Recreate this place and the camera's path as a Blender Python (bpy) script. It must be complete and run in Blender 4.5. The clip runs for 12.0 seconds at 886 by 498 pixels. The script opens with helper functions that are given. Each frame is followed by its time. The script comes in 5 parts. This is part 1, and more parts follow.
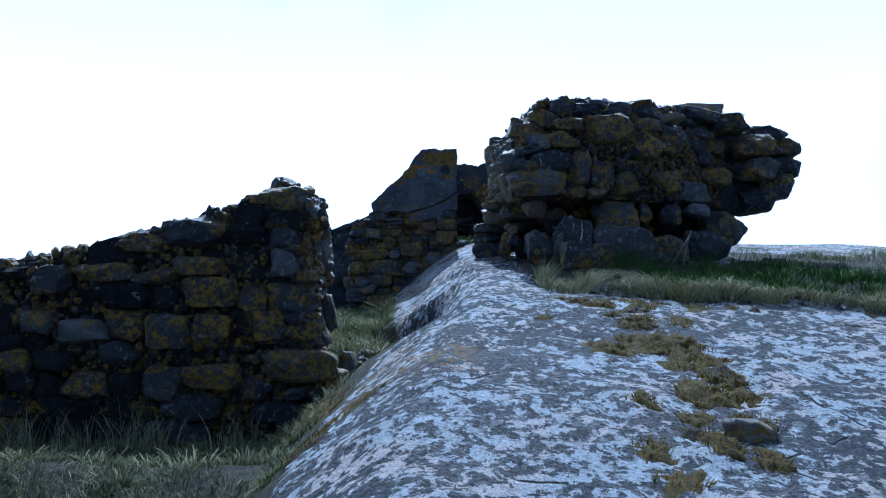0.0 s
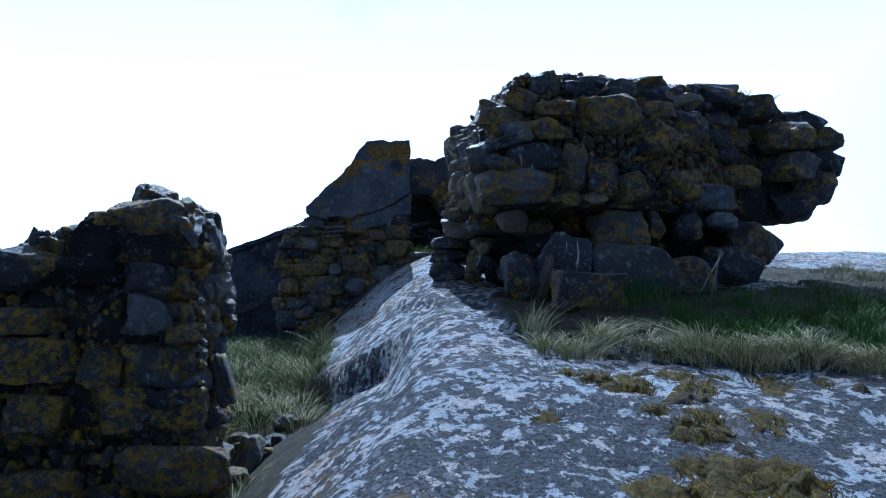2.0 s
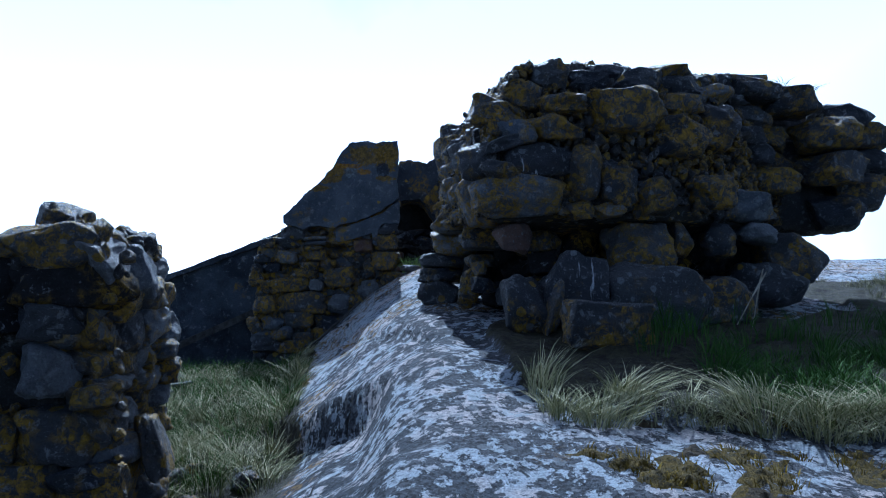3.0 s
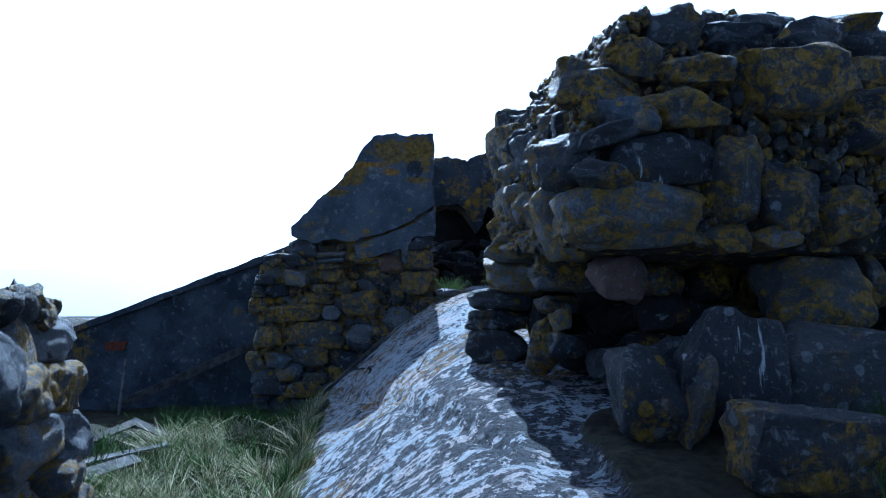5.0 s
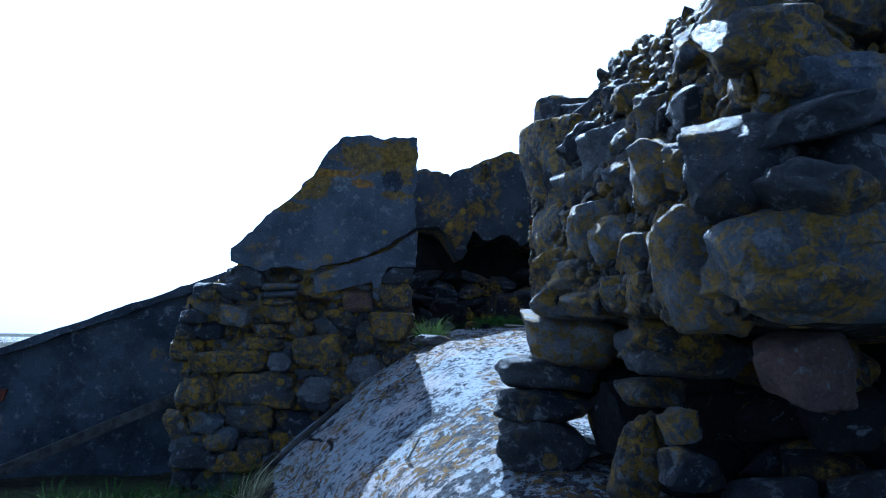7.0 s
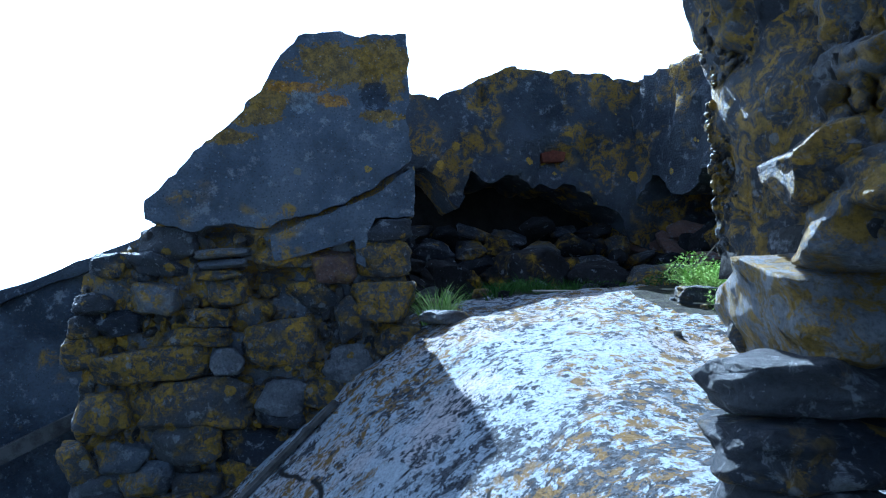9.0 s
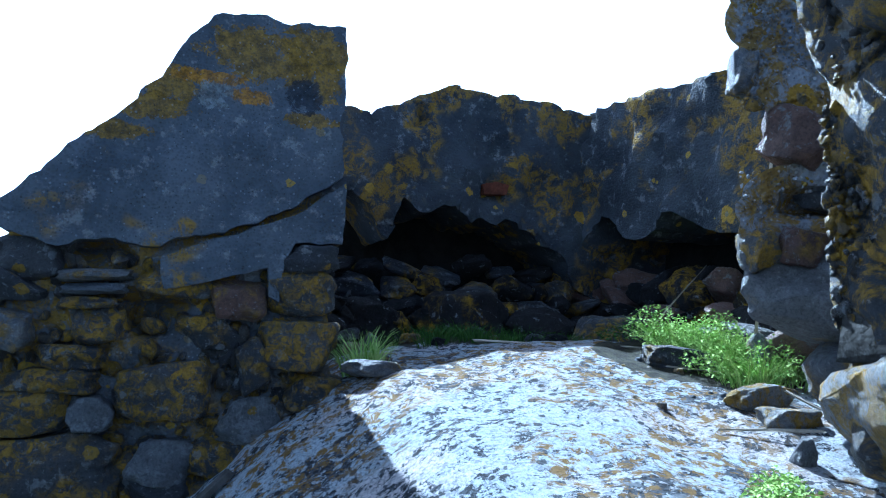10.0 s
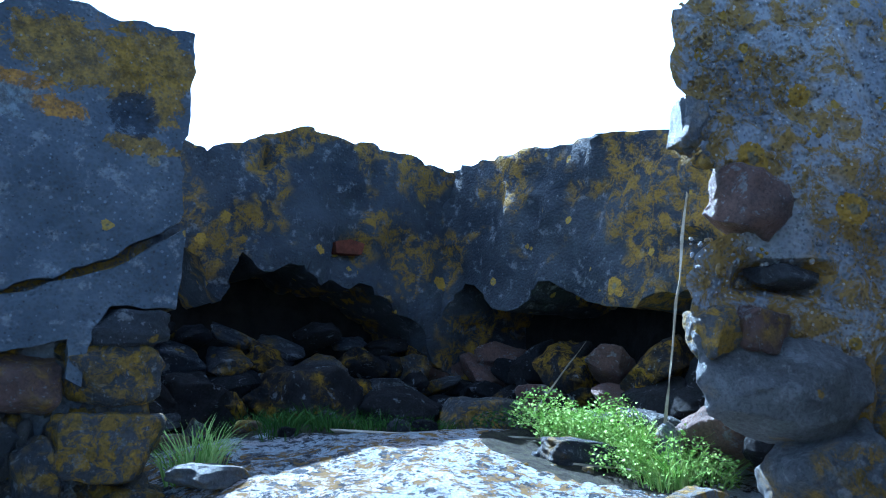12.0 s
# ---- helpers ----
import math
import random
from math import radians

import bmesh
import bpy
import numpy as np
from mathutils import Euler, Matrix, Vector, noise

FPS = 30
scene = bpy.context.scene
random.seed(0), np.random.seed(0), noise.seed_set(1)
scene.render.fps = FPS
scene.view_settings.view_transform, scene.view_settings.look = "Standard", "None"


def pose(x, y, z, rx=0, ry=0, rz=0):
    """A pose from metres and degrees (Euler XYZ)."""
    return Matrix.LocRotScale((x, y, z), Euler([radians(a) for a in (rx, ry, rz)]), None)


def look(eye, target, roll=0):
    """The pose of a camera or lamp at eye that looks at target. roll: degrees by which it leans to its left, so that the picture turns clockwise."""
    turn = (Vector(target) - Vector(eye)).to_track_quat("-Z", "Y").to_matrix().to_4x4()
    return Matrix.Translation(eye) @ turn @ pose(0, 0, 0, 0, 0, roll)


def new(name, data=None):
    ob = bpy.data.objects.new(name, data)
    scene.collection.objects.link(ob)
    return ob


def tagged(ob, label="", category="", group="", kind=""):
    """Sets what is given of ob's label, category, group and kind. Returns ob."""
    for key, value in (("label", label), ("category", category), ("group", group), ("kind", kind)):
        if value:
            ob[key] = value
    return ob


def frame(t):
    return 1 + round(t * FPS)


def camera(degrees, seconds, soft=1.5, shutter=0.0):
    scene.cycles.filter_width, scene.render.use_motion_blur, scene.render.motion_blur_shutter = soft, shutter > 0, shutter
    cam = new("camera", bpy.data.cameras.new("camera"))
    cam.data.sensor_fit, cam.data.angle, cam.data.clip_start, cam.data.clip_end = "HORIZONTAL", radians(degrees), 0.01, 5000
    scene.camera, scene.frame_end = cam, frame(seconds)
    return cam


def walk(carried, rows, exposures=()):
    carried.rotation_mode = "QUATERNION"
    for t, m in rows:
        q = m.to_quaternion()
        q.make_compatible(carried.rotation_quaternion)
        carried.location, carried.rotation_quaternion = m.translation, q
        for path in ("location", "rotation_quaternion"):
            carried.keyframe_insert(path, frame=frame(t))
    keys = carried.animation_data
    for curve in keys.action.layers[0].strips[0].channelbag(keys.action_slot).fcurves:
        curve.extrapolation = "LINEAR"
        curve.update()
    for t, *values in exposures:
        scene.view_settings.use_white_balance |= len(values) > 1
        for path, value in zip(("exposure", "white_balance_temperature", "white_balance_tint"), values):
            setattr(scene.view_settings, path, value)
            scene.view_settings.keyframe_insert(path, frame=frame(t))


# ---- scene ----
cam = camera(60.9, 12.0, soft=1.1)
METRES, EYE, TILT, LEAN, TURN = 12.0, 1.6, 5.7, 0.0, 0.0
ROWS = [
    (0.0, 0.0, 0.0, 0.0, 0.02, -1.05, -1.12),
    (0.5, -0.0042, 0.0571, 0.005, -4.47, -0.37, 0.38),
    (1.0, 0.0003, 0.1135, 0.0132, -3.75, -0.35, 0.07),
    (1.5, 0.0043, 0.1655, 0.0178, -3.24, -0.74, -0.37),
    (2.0, 0.0079, 0.2185, 0.0271, -3.25, -1.74, -0.69),
    (2.5, 0.0173, 0.2672, 0.0371, -1.32, -1.03, -0.37),
    (3.0, 0.0202, 0.3179, 0.0406, -3.43, -1.83, -0.12),
    (3.5, 0.0203, 0.37, 0.0475, -1.94, -1.1, 0.85),
    (5.5, 0.0033, 0.5451, 0.063, -1.6, -2.47, -0.61),
    (6.0, -0.0081, 0.5819, 0.0676, -4.42, -2.06, -0.48),
    (6.5, -0.0125, 0.623, 0.0675, -3.38, -2.75, -1.08),
    (7.0, -0.0188, 0.6658, 0.0626, -5.93, -0.51, -2.17),
    (7.5, -0.0321, 0.7059, 0.0577, -7.28, -2.96, -0.43),
    (9.5, -0.045, 0.8806, 0.0419, -13.5, -2.34, -1.13),
    (10.0, -0.0455, 0.9123, 0.0428, -18.63, 0.01, -3.3),
    (10.5, -0.0491, 0.937, 0.0411, -27.9, 2.24, -3.15),
    (11.0, -0.05, 0.9563, 0.0389, -30.8, 2.12, -3.46),
    (11.5, -0.0454, 0.9742, 0.0425, -31.34, 4.86, -3.59),
    (12.0, -0.0464, 0.9843, 0.0438, -33.51, 5.88, -4.65),
]
EXPOSURES = [(0.0, 0.52, 4400, 5), (3.5, 0.48, 4450, 6), (5.5, 1.05, 4250, 3), (7.5, 1.15, 4250, 3), (9.5, 1.9, 4350, 0), (10.5, 1.85, 4300, 0), (12.0, 2.25, 4200, 0)]
walk(cam, [(t, pose(0, 0, EYE, TILT, LEAN, TURN) @ pose(METRES * x, METRES * y, METRES * z, 90 + pitch, roll, yaw)) for t, x, y, z, yaw, pitch, roll in ROWS], EXPOSURES)

# ---- light: a high sun ahead of the walk, hazy bright sky ----
SUN_EL, SUN_AZ = radians(50), radians(-0.8)
world = bpy.data.worlds.new("world")
scene.world = world
world.use_nodes = True
wn = world.node_tree.nodes
sky = wn.new("ShaderNodeTexSky")
sky.sky_type = "NISHITA"
sky.sun_disc = False
sky.sun_elevation, sky.sun_rotation = SUN_EL, SUN_AZ
sky.dust_density, sky.air_density, sky.ozone_density = 0.6, 0.75, 2.5
# a thin veil of cloud over the whole sky: it scatters the sunlight mostly forwards, so it glows round the sun
TO_SUN = (math.sin(SUN_AZ) * math.cos(SUN_EL), math.cos(SUN_AZ) * math.cos(SUN_EL), math.sin(SUN_EL))


def sky_math(op, a, b=0.0):
    m = wn.new("ShaderNodeMath")
    m.operation = op
    for k, v in enumerate((a, b)):
        if isinstance(v, (int, float)):
            m.inputs[k].default_value = v
        else:
            world.node_tree.links.new(v, m.inputs[k])
    return m.outputs[0]


where = wn.new("ShaderNodeTexCoord")
near_sun = wn.new("ShaderNodeVectorMath")
near_sun.operation = "DOT_PRODUCT"
near_sun.inputs[1].default_value = TO_SUN
world.node_tree.links.new(where.outputs["Generated"], near_sun.inputs[0])
G = 0.8
phase = sky_math("DIVIDE", 1 - G * G, sky_math("POWER", sky_math("SUBTRACT", 1 + G * G, sky_math("MULTIPLY", near_sun.outputs["Value"], 2 * G)), 1.5))
phase = sky_math("MINIMUM", phase, 1.1)
# the veil is seen through more air towards the horizon, less overhead
height = wn.new("ShaderNodeSeparateXYZ")
world.node_tree.links.new(where.outputs["Generated"], height.inputs[0])
depth_of_air = sky_math("DIVIDE", 0.56, sky_math("ADD", sky_math("MAXIMUM", height.outputs["Z"], 0.0), 0.3))
phase = sky_math("MULTIPLY", phase, depth_of_air)
clouds = wn.new("ShaderNodeTexNoise")
clouds.noise_dimensions = "4D"
clouds.inputs["W"].default_value = 1.7
clouds.inputs["Scale"].default_value, clouds.inputs["Detail"].default_value = 2.2, 5.0
world.node_tree.links.new(where.outputs["Generated"], clouds.inputs["Vector"])
cover = wn.new("ShaderNodeMapRange")
cover.inputs["From Min"].default_value, cover.inputs["From Max"].default_value = 0.34, 0.46
cover.inputs["To Min"].default_value, cover.inputs["To Max"].default_value = 0.68, 1.0
world.node_tree.links.new(clouds.outputs["Fac"], cover.inputs["Value"])
VEIL = 0.8
veil = wn.new("ShaderNodeBackground")
veil.inputs["Color"].default_value = (0.99, 0.92, 0.86, 1.0)
world.node_tree.links.new(sky_math("MULTIPLY", sky_math("MULTIPLY", phase, cover.outputs["Result"]), VEIL), veil.inputs["Strength"])
wn["Background"].inputs[1].default_value = 0.05
world.node_tree.links.new(sky.outputs[0], wn["Background"].inputs[0])
both = wn.new("ShaderNodeAddShader")
world.node_tree.links.new(wn["Background"].outputs[0], both.inputs[0])
world.node_tree.links.new(veil.outputs[0], both.inputs[1])
world.node_tree.links.new(both.outputs[0], wn["World Output"].inputs["Surface"])
sun = new("sun", bpy.data.lights.new("sun", "SUN"))
sun.data.energy, sun.data.angle, sun.data.color = 5.0, radians(0.5), (1.0, 0.95, 0.87)
sun.matrix_world = look(Vector(TO_SUN) * 60, (0, 0, 0))


# ---- materials ----
class Mat:
    """A small builder of node materials in object or world space."""

    def __init__(self, name, rough=0.9, where="world"):
        self.mat = bpy.data.materials.new(name)
        self.mat.use_nodes = True
        self.tree = self.mat.node_tree
        self.n, self.l = self.tree.nodes, self.tree.links
        self.bsdf = self.n["Principled BSDF"]
        self.bsdf.inputs["Roughness"].default_value = rough
        self.bsdf.inputs["Specular IOR Level"].default_value = 0.25
        if where == "world":
            self.co = self.n.new("ShaderNodeNewGeometry").outputs["Position"]
        else:
            self.co = self.n.new("ShaderNodeTexCoord").outputs["Object"]

    def put(self, value, socket):
        if isinstance(value, (int, float)):
            socket.default_value = value
        elif isinstance(value, tuple):
            socket.default_value = (*value, 1.0) if len(value) == 3 else value
        else:
            self.l.new(value, socket)

    def noise(self, scale, detail=6.0, rough=0.6, distort=0.0, seed=0.0):
        add = self.n.new("ShaderNodeVectorMath")
        self.l.new(self.co, add.inputs[0])
        add.inputs[1].default_value = (seed * 7.3, seed * 3.1, seed * 5.7)
        nd = self.n.new("ShaderNodeTexNoise")
        self.l.new(add.outputs[0], nd.inputs["Vector"])
        for k, v in (("Scale", scale), ("Detail", detail), ("Roughness", rough), ("Distortion", distort)):
            nd.inputs[k].default_value = v
        return nd.outputs["Fac"]

    def cells(self, scale, feature="F1", seed=0.0, warp=0.0):
        src = self.co
        if warp:
            w = self.n.new("ShaderNodeTexNoise")
            w.inputs["Scale"].default_value = scale * 1.7
            self.l.new(src, w.inputs["Vector"])
            ma = self.n.new("ShaderNodeVectorMath")
            ma.operation = "MULTIPLY_ADD"
            self.l.new(w.outputs["Color"], ma.inputs[0])
            ma.inputs[1].default_value = (warp, warp, warp)
            self.l.new(src, ma.inputs[2])
            src = ma.outputs[0]
        add = self.n.new("ShaderNodeVectorMath")
        self.l.new(src, add.inputs[0])
        add.inputs[1].default_value = (seed * 1.3, seed * 2.1, seed * 0.7)
        v = self.n.new("ShaderNodeTexVoronoi")
        v.feature = feature
        v.inputs["Scale"].default_value = scale
        self.l.new(add.outputs[0], v.inputs["Vector"])
        return v.outputs["Distance"]

    def discs(self, scale, size=0.36, share=0.5, seed=0.0):
        """Round spots of crustose lichen with ragged rims, on a share of the cells."""
        add = self.n.new("ShaderNodeVectorMath")
        self.l.new(self.co, add.inputs[0])
        add.inputs[1].default_value = (seed * 1.3, seed * 2.1, seed * 0.7)
        v = self.n.new("ShaderNodeTexVoronoi")
        v.inputs["Scale"].default_value = scale
        self.l.new(add.outputs[0], v.inputs["Vector"])
        pick = self.n.new("ShaderNodeSeparateColor")
        self.l.new(v.outputs["Color"], pick.inputs[0])
        rim = self.math("ADD", v.outputs["Distance"], self.math("MULTIPLY", self.math("SUBTRACT", self.noise(scale * 5, 4, 0.7, seed=seed), 0.5), 0.35))
        rim = self.math("ADD", rim, self.math("MULTIPLY", pick.outputs[1], 0.2))
        spot = self.math("MULTIPLY", self.step(rim, size, size + 0.04, 1.0, 0.0), self.step(pick.outputs[0], 1 - share, 1 - share + 0.02))
        core = self.step(rim, size * 0.35, size * 0.55, 1.0, 0.0)
        return spot, core

    def step(self, value, lo, hi, a=0.0, b=1.0):
        m = self.n.new("ShaderNodeMapRange")
        m.interpolation_type = "SMOOTHSTEP"
        self.put(value, m.inputs["Value"])
        m.inputs["From Min"].default_value, m.inputs["From Max"].default_value = lo, hi
        m.inputs["To Min"].default_value, m.inputs["To Max"].default_value = a, b
        return m.outputs["Result"]

    def math(self, op, a, b=0.0):
        m = self.n.new("ShaderNodeMath")
        m.operation = op
        self.put(a, m.inputs[0])
        self.put(b, m.inputs[1])
        return m.outputs[0]

    def mix(self, fac, a, b, blend="MIX"):
        m = self.n.new("ShaderNodeMix")
        m.data_type, m.blend_type = "RGBA", blend
        self.put(fac, m.inputs["Factor"])
        self.put(a, m.inputs["A"])
        self.put(b, m.inputs["B"])
        return m.outputs["Result"]

    def rand(self):
        return self.n.new("ShaderNodeObjectInfo").outputs["Random"]

    def island(self):
        return self.n.new("ShaderNodeNewGeometry").outputs["Random Per Island"]

    def done(self, color, bump=None, strength=0.5, distance=0.02, rough=None):
        self.put(color, self.bsdf.inputs["Base Color"])
        if rough is not None:
            self.put(rough, self.bsdf.inputs["Roughness"])
        if bump is not None:
            b = self.n.new("ShaderNodeBump")
            b.inputs["Strength"].default_value, b.inputs["Distance"].default_value = strength, distance
            self.put(bump, b.inputs["Height"])
            self.l.new(b.outputs[0], self.bsdf.inputs["Normal"])
        return self.mat


def make_bedrock():
    m = Mat("bedrock", 0.85)
    grain = m.noise(95, 4, 0.7)
    fine = m.step(m.noise(42, 5, 0.7, seed=1), 0.45, 0.53)
    broad = m.noise(0.9, 4, 0.6, seed=2)
    col = m.mix(fine, m.mix(broad, (0.016, 0.018, 0.024), (0.035, 0.036, 0.042)), m.mix(m.step(broad, 0.35, 0.65), (0.075, 0.087, 0.108), (0.15, 0.152, 0.168)))
    col = m.mix(m.step(m.noise(4.5, 9, 0.72, 0.2, seed=33), 0.52, 0.57, 0.0, 0.35), col, m.mix(fine, (0.016, 0.017, 0.02), (0.085, 0.088, 0.10)))
    patch = m.math("ADD", m.step(m.noise(1.0, 3, 0.5, seed=9), 0.34, 0.58, 0.045, -0.03), m.step(m.noise(3.4, 4, 0.6, seed=19), 0.3, 0.7, 0.05, -0.05))
    w = m.math("SUBTRACT", m.noise(10.5, 10, 0.72, 0.1, seed=3), patch)
    along = m.n.new("ShaderNodeSeparateXYZ")
    m.l.new(m.co, along.inputs[0])
    upper = m.step(m.math("ADD", along.outputs["Y"], m.math("MULTIPLY", m.noise(1.3, 4, seed=61), 3.0)), 12.3, 14.3)
    w = m.math("ADD", w, m.math("MULTIPLY", upper, m.step(m.noise(34, 8, 0.75, seed=62), 0.35, 0.65, -0.03, 0.14)))
    white = m.step(w, 0.52, 0.532)
    pale = m.mix(m.step(m.noise(1.7, 3, 0.6, seed=31), 0.45, 0.62), (0.58, 0.63, 0.69), (0.70, 0.635, 0.62))
    col = m.mix(white, col, m.mix(m.step(m.noise(48, 5, 0.72, seed=51), 0.42, 0.50, 0.5, 0.0), pale, (0.13, 0.135, 0.15)))
    spot, core = m.discs(9, 0.34, 0.35, 4.0)
    col = m.mix(m.math("MULTIPLY", spot, 0.5), col, (0.34, 0.355, 0.38))
    black, core2 = m.discs(15, 0.33, 0.42, 9.0)
    col = m.mix(m.math("MULTIPLY", black, 0.9), col, (0.03, 0.031, 0.037))
    bare = m.step(m.noise(2.4, 6, 0.7, 0.5, seed=5), 0.61, 0.635, 0.0, 0.85)
    col = m.mix(bare, col, (0.56, 0.60, 0.64))
    ochre = m.math("MULTIPLY", m.step(m.noise(14, 9, 0.78, 0.4, seed=7), 0.50, 0.56), m.step(m.math("ADD", m.noise(0.8, 3, 0.5, seed=12), m.math("MULTIPLY", upper, 0.14)), 0.57, 0.65))
    col = m.mix(ochre, col, (0.26, 0.155, 0.035))
    crack = m.math("MULTIPLY", m.step(m.cells(0.45, "DISTANCE_TO_EDGE", 3.0, 0.5), 0.0015, 0.005, 1.0, 0.0), m.step(m.noise(1.1, 3, seed=41), 0.57, 0.60))
    col = m.mix(crack, col, (0.015, 0.014, 0.013))
    col = m.mix(m.step(grain, 0.35, 0.7, 0.0, 0.55), col, (0.19, 0.215, 0.26), "MULTIPLY")
    hgt = m.math("ADD", m.math("MULTIPLY", m.noise(20, 11, 0.8, seed=4), 0.9), m.math("ADD", m.math("MULTIPLY", white, 0.2), m.math("MULTIPLY", grain, 0.25)))
    hgt = m.math("SUBTRACT", hgt, m.math("MULTIPLY", crack, 0.8))
    soil = m.n.new("ShaderNodeAttribute")
    soil.attribute_name = "soil"
    turf = m.mix(m.step(m.noise(14, 6, 0.7, seed=21), 0.35, 0.65), (0.018, 0.015, 0.01), (0.06, 0.055, 0.028))
    edge = m.step(m.math("ADD", soil.outputs["Fac"], m.math("MULTIPLY", m.math("SUBTRACT", m.noise(6, 6, 0.7, seed=22), 0.5), 0.9)), 0.45, 0.55)
    return m.done(m.mix(edge, col, turf), hgt, 1.0, 0.07)


def make_stone(name, a, b, ochre=0.5, pale=0.4, joined=False, streak=False, speck=0.7, rough=0.52):
    """Wall stone: base between a and b by object, ochre and pale lichen."""
    m = Mat(name, rough)
    m.bsdf.inputs["Specular IOR Level"].default_value = 0.32 if rough < 0.9 else 0.2
    r = m.island() if joined else m.rand()
    grain = m.noise(70, 6, 0.75)
    col = m.mix(r, a, b)
    col = m.mix(m.step(m.noise(6, 5, 0.65, seed=1), 0.35, 0.7), col, m.mix(0.5, col, (0.04, 0.04, 0.045)))
    col = m.mix(m.step(m.noise(13, 6, 0.7, 0.4, seed=5), 0.60 - 0.12 * pale, 0.66 - 0.08 * pale, 0.0, 0.8), col, (0.25, 0.255, 0.27))
    far = m.math("ADD", m.noise(2.6, 3, 0.6, seed=3), m.math("MULTIPLY", m.math("SUBTRACT", m.math("FRACT", m.math("MULTIPLY", r, 7.0)), 0.5), 0.25))
    lichen = m.math("MULTIPLY", m.step(m.noise(15, 9, 0.76, 0.6, seed=8), 0.45, 0.56, 0.0, 0.9), m.step(far, 0.60 - 0.25 * ochre, 0.74 - 0.25 * ochre))
    tint = m.mix(m.step(m.noise(18, 5, 0.7, seed=6), 0.35, 0.65), (0.20, 0.13, 0.008), (0.46, 0.27, 0.012))
    col = m.mix(lichen, col, tint)
    spot, core = m.discs(8, 0.36, 0.28 * ochre, 6.0)
    col = m.mix(spot, col, m.mix(core, (0.30, 0.19, 0.025), (0.16, 0.13, 0.06)))
    crust, core2 = m.discs(11, 0.34, 0.5 * pale, 13.0)
    col = m.mix(m.math("MULTIPLY", crust, 0.7), col, (0.26, 0.27, 0.29))
    if streak:
        thin = m.n.new("ShaderNodeVectorMath")
        thin.operation = "MULTIPLY"
        m.l.new(m.co, thin.inputs[0])
        thin.inputs[1].default_value = (9.0, 2.0, 1.0)
        run = m.n.new("ShaderNodeTexNoise")
        run.inputs["Scale"].default_value, run.inputs["Detail"].default_value = 1.6, 4.0
        m.l.new(thin.outputs[0], run.inputs["Vector"])
        col = m.mix(m.step(run.outputs["Fac"], 0.64, 0.67), col, (0.62, 0.63, 0.65))
    specks = m.step(m.noise(38, 5, 0.7, seed=17), 0.60, 0.66, 0.0, speck)
    col = m.mix(specks, col, (0.30, 0.30, 0.31))
    col = m.mix(m.step(grain, 0.4, 0.7, 0.0, 0.7), col, (0.25, 0.25, 0.25), "MULTIPLY")
    hgt = m.math("ADD", m.math("MULTIPLY", m.noise(16, 12, 0.82, seed=4), 1.2), m.math("ADD", m.math("MULTIPLY", grain, 0.45), m.math("MULTIPLY", lichen, 0.12)))
    return m.done(col, hgt, 1.0, 0.038)


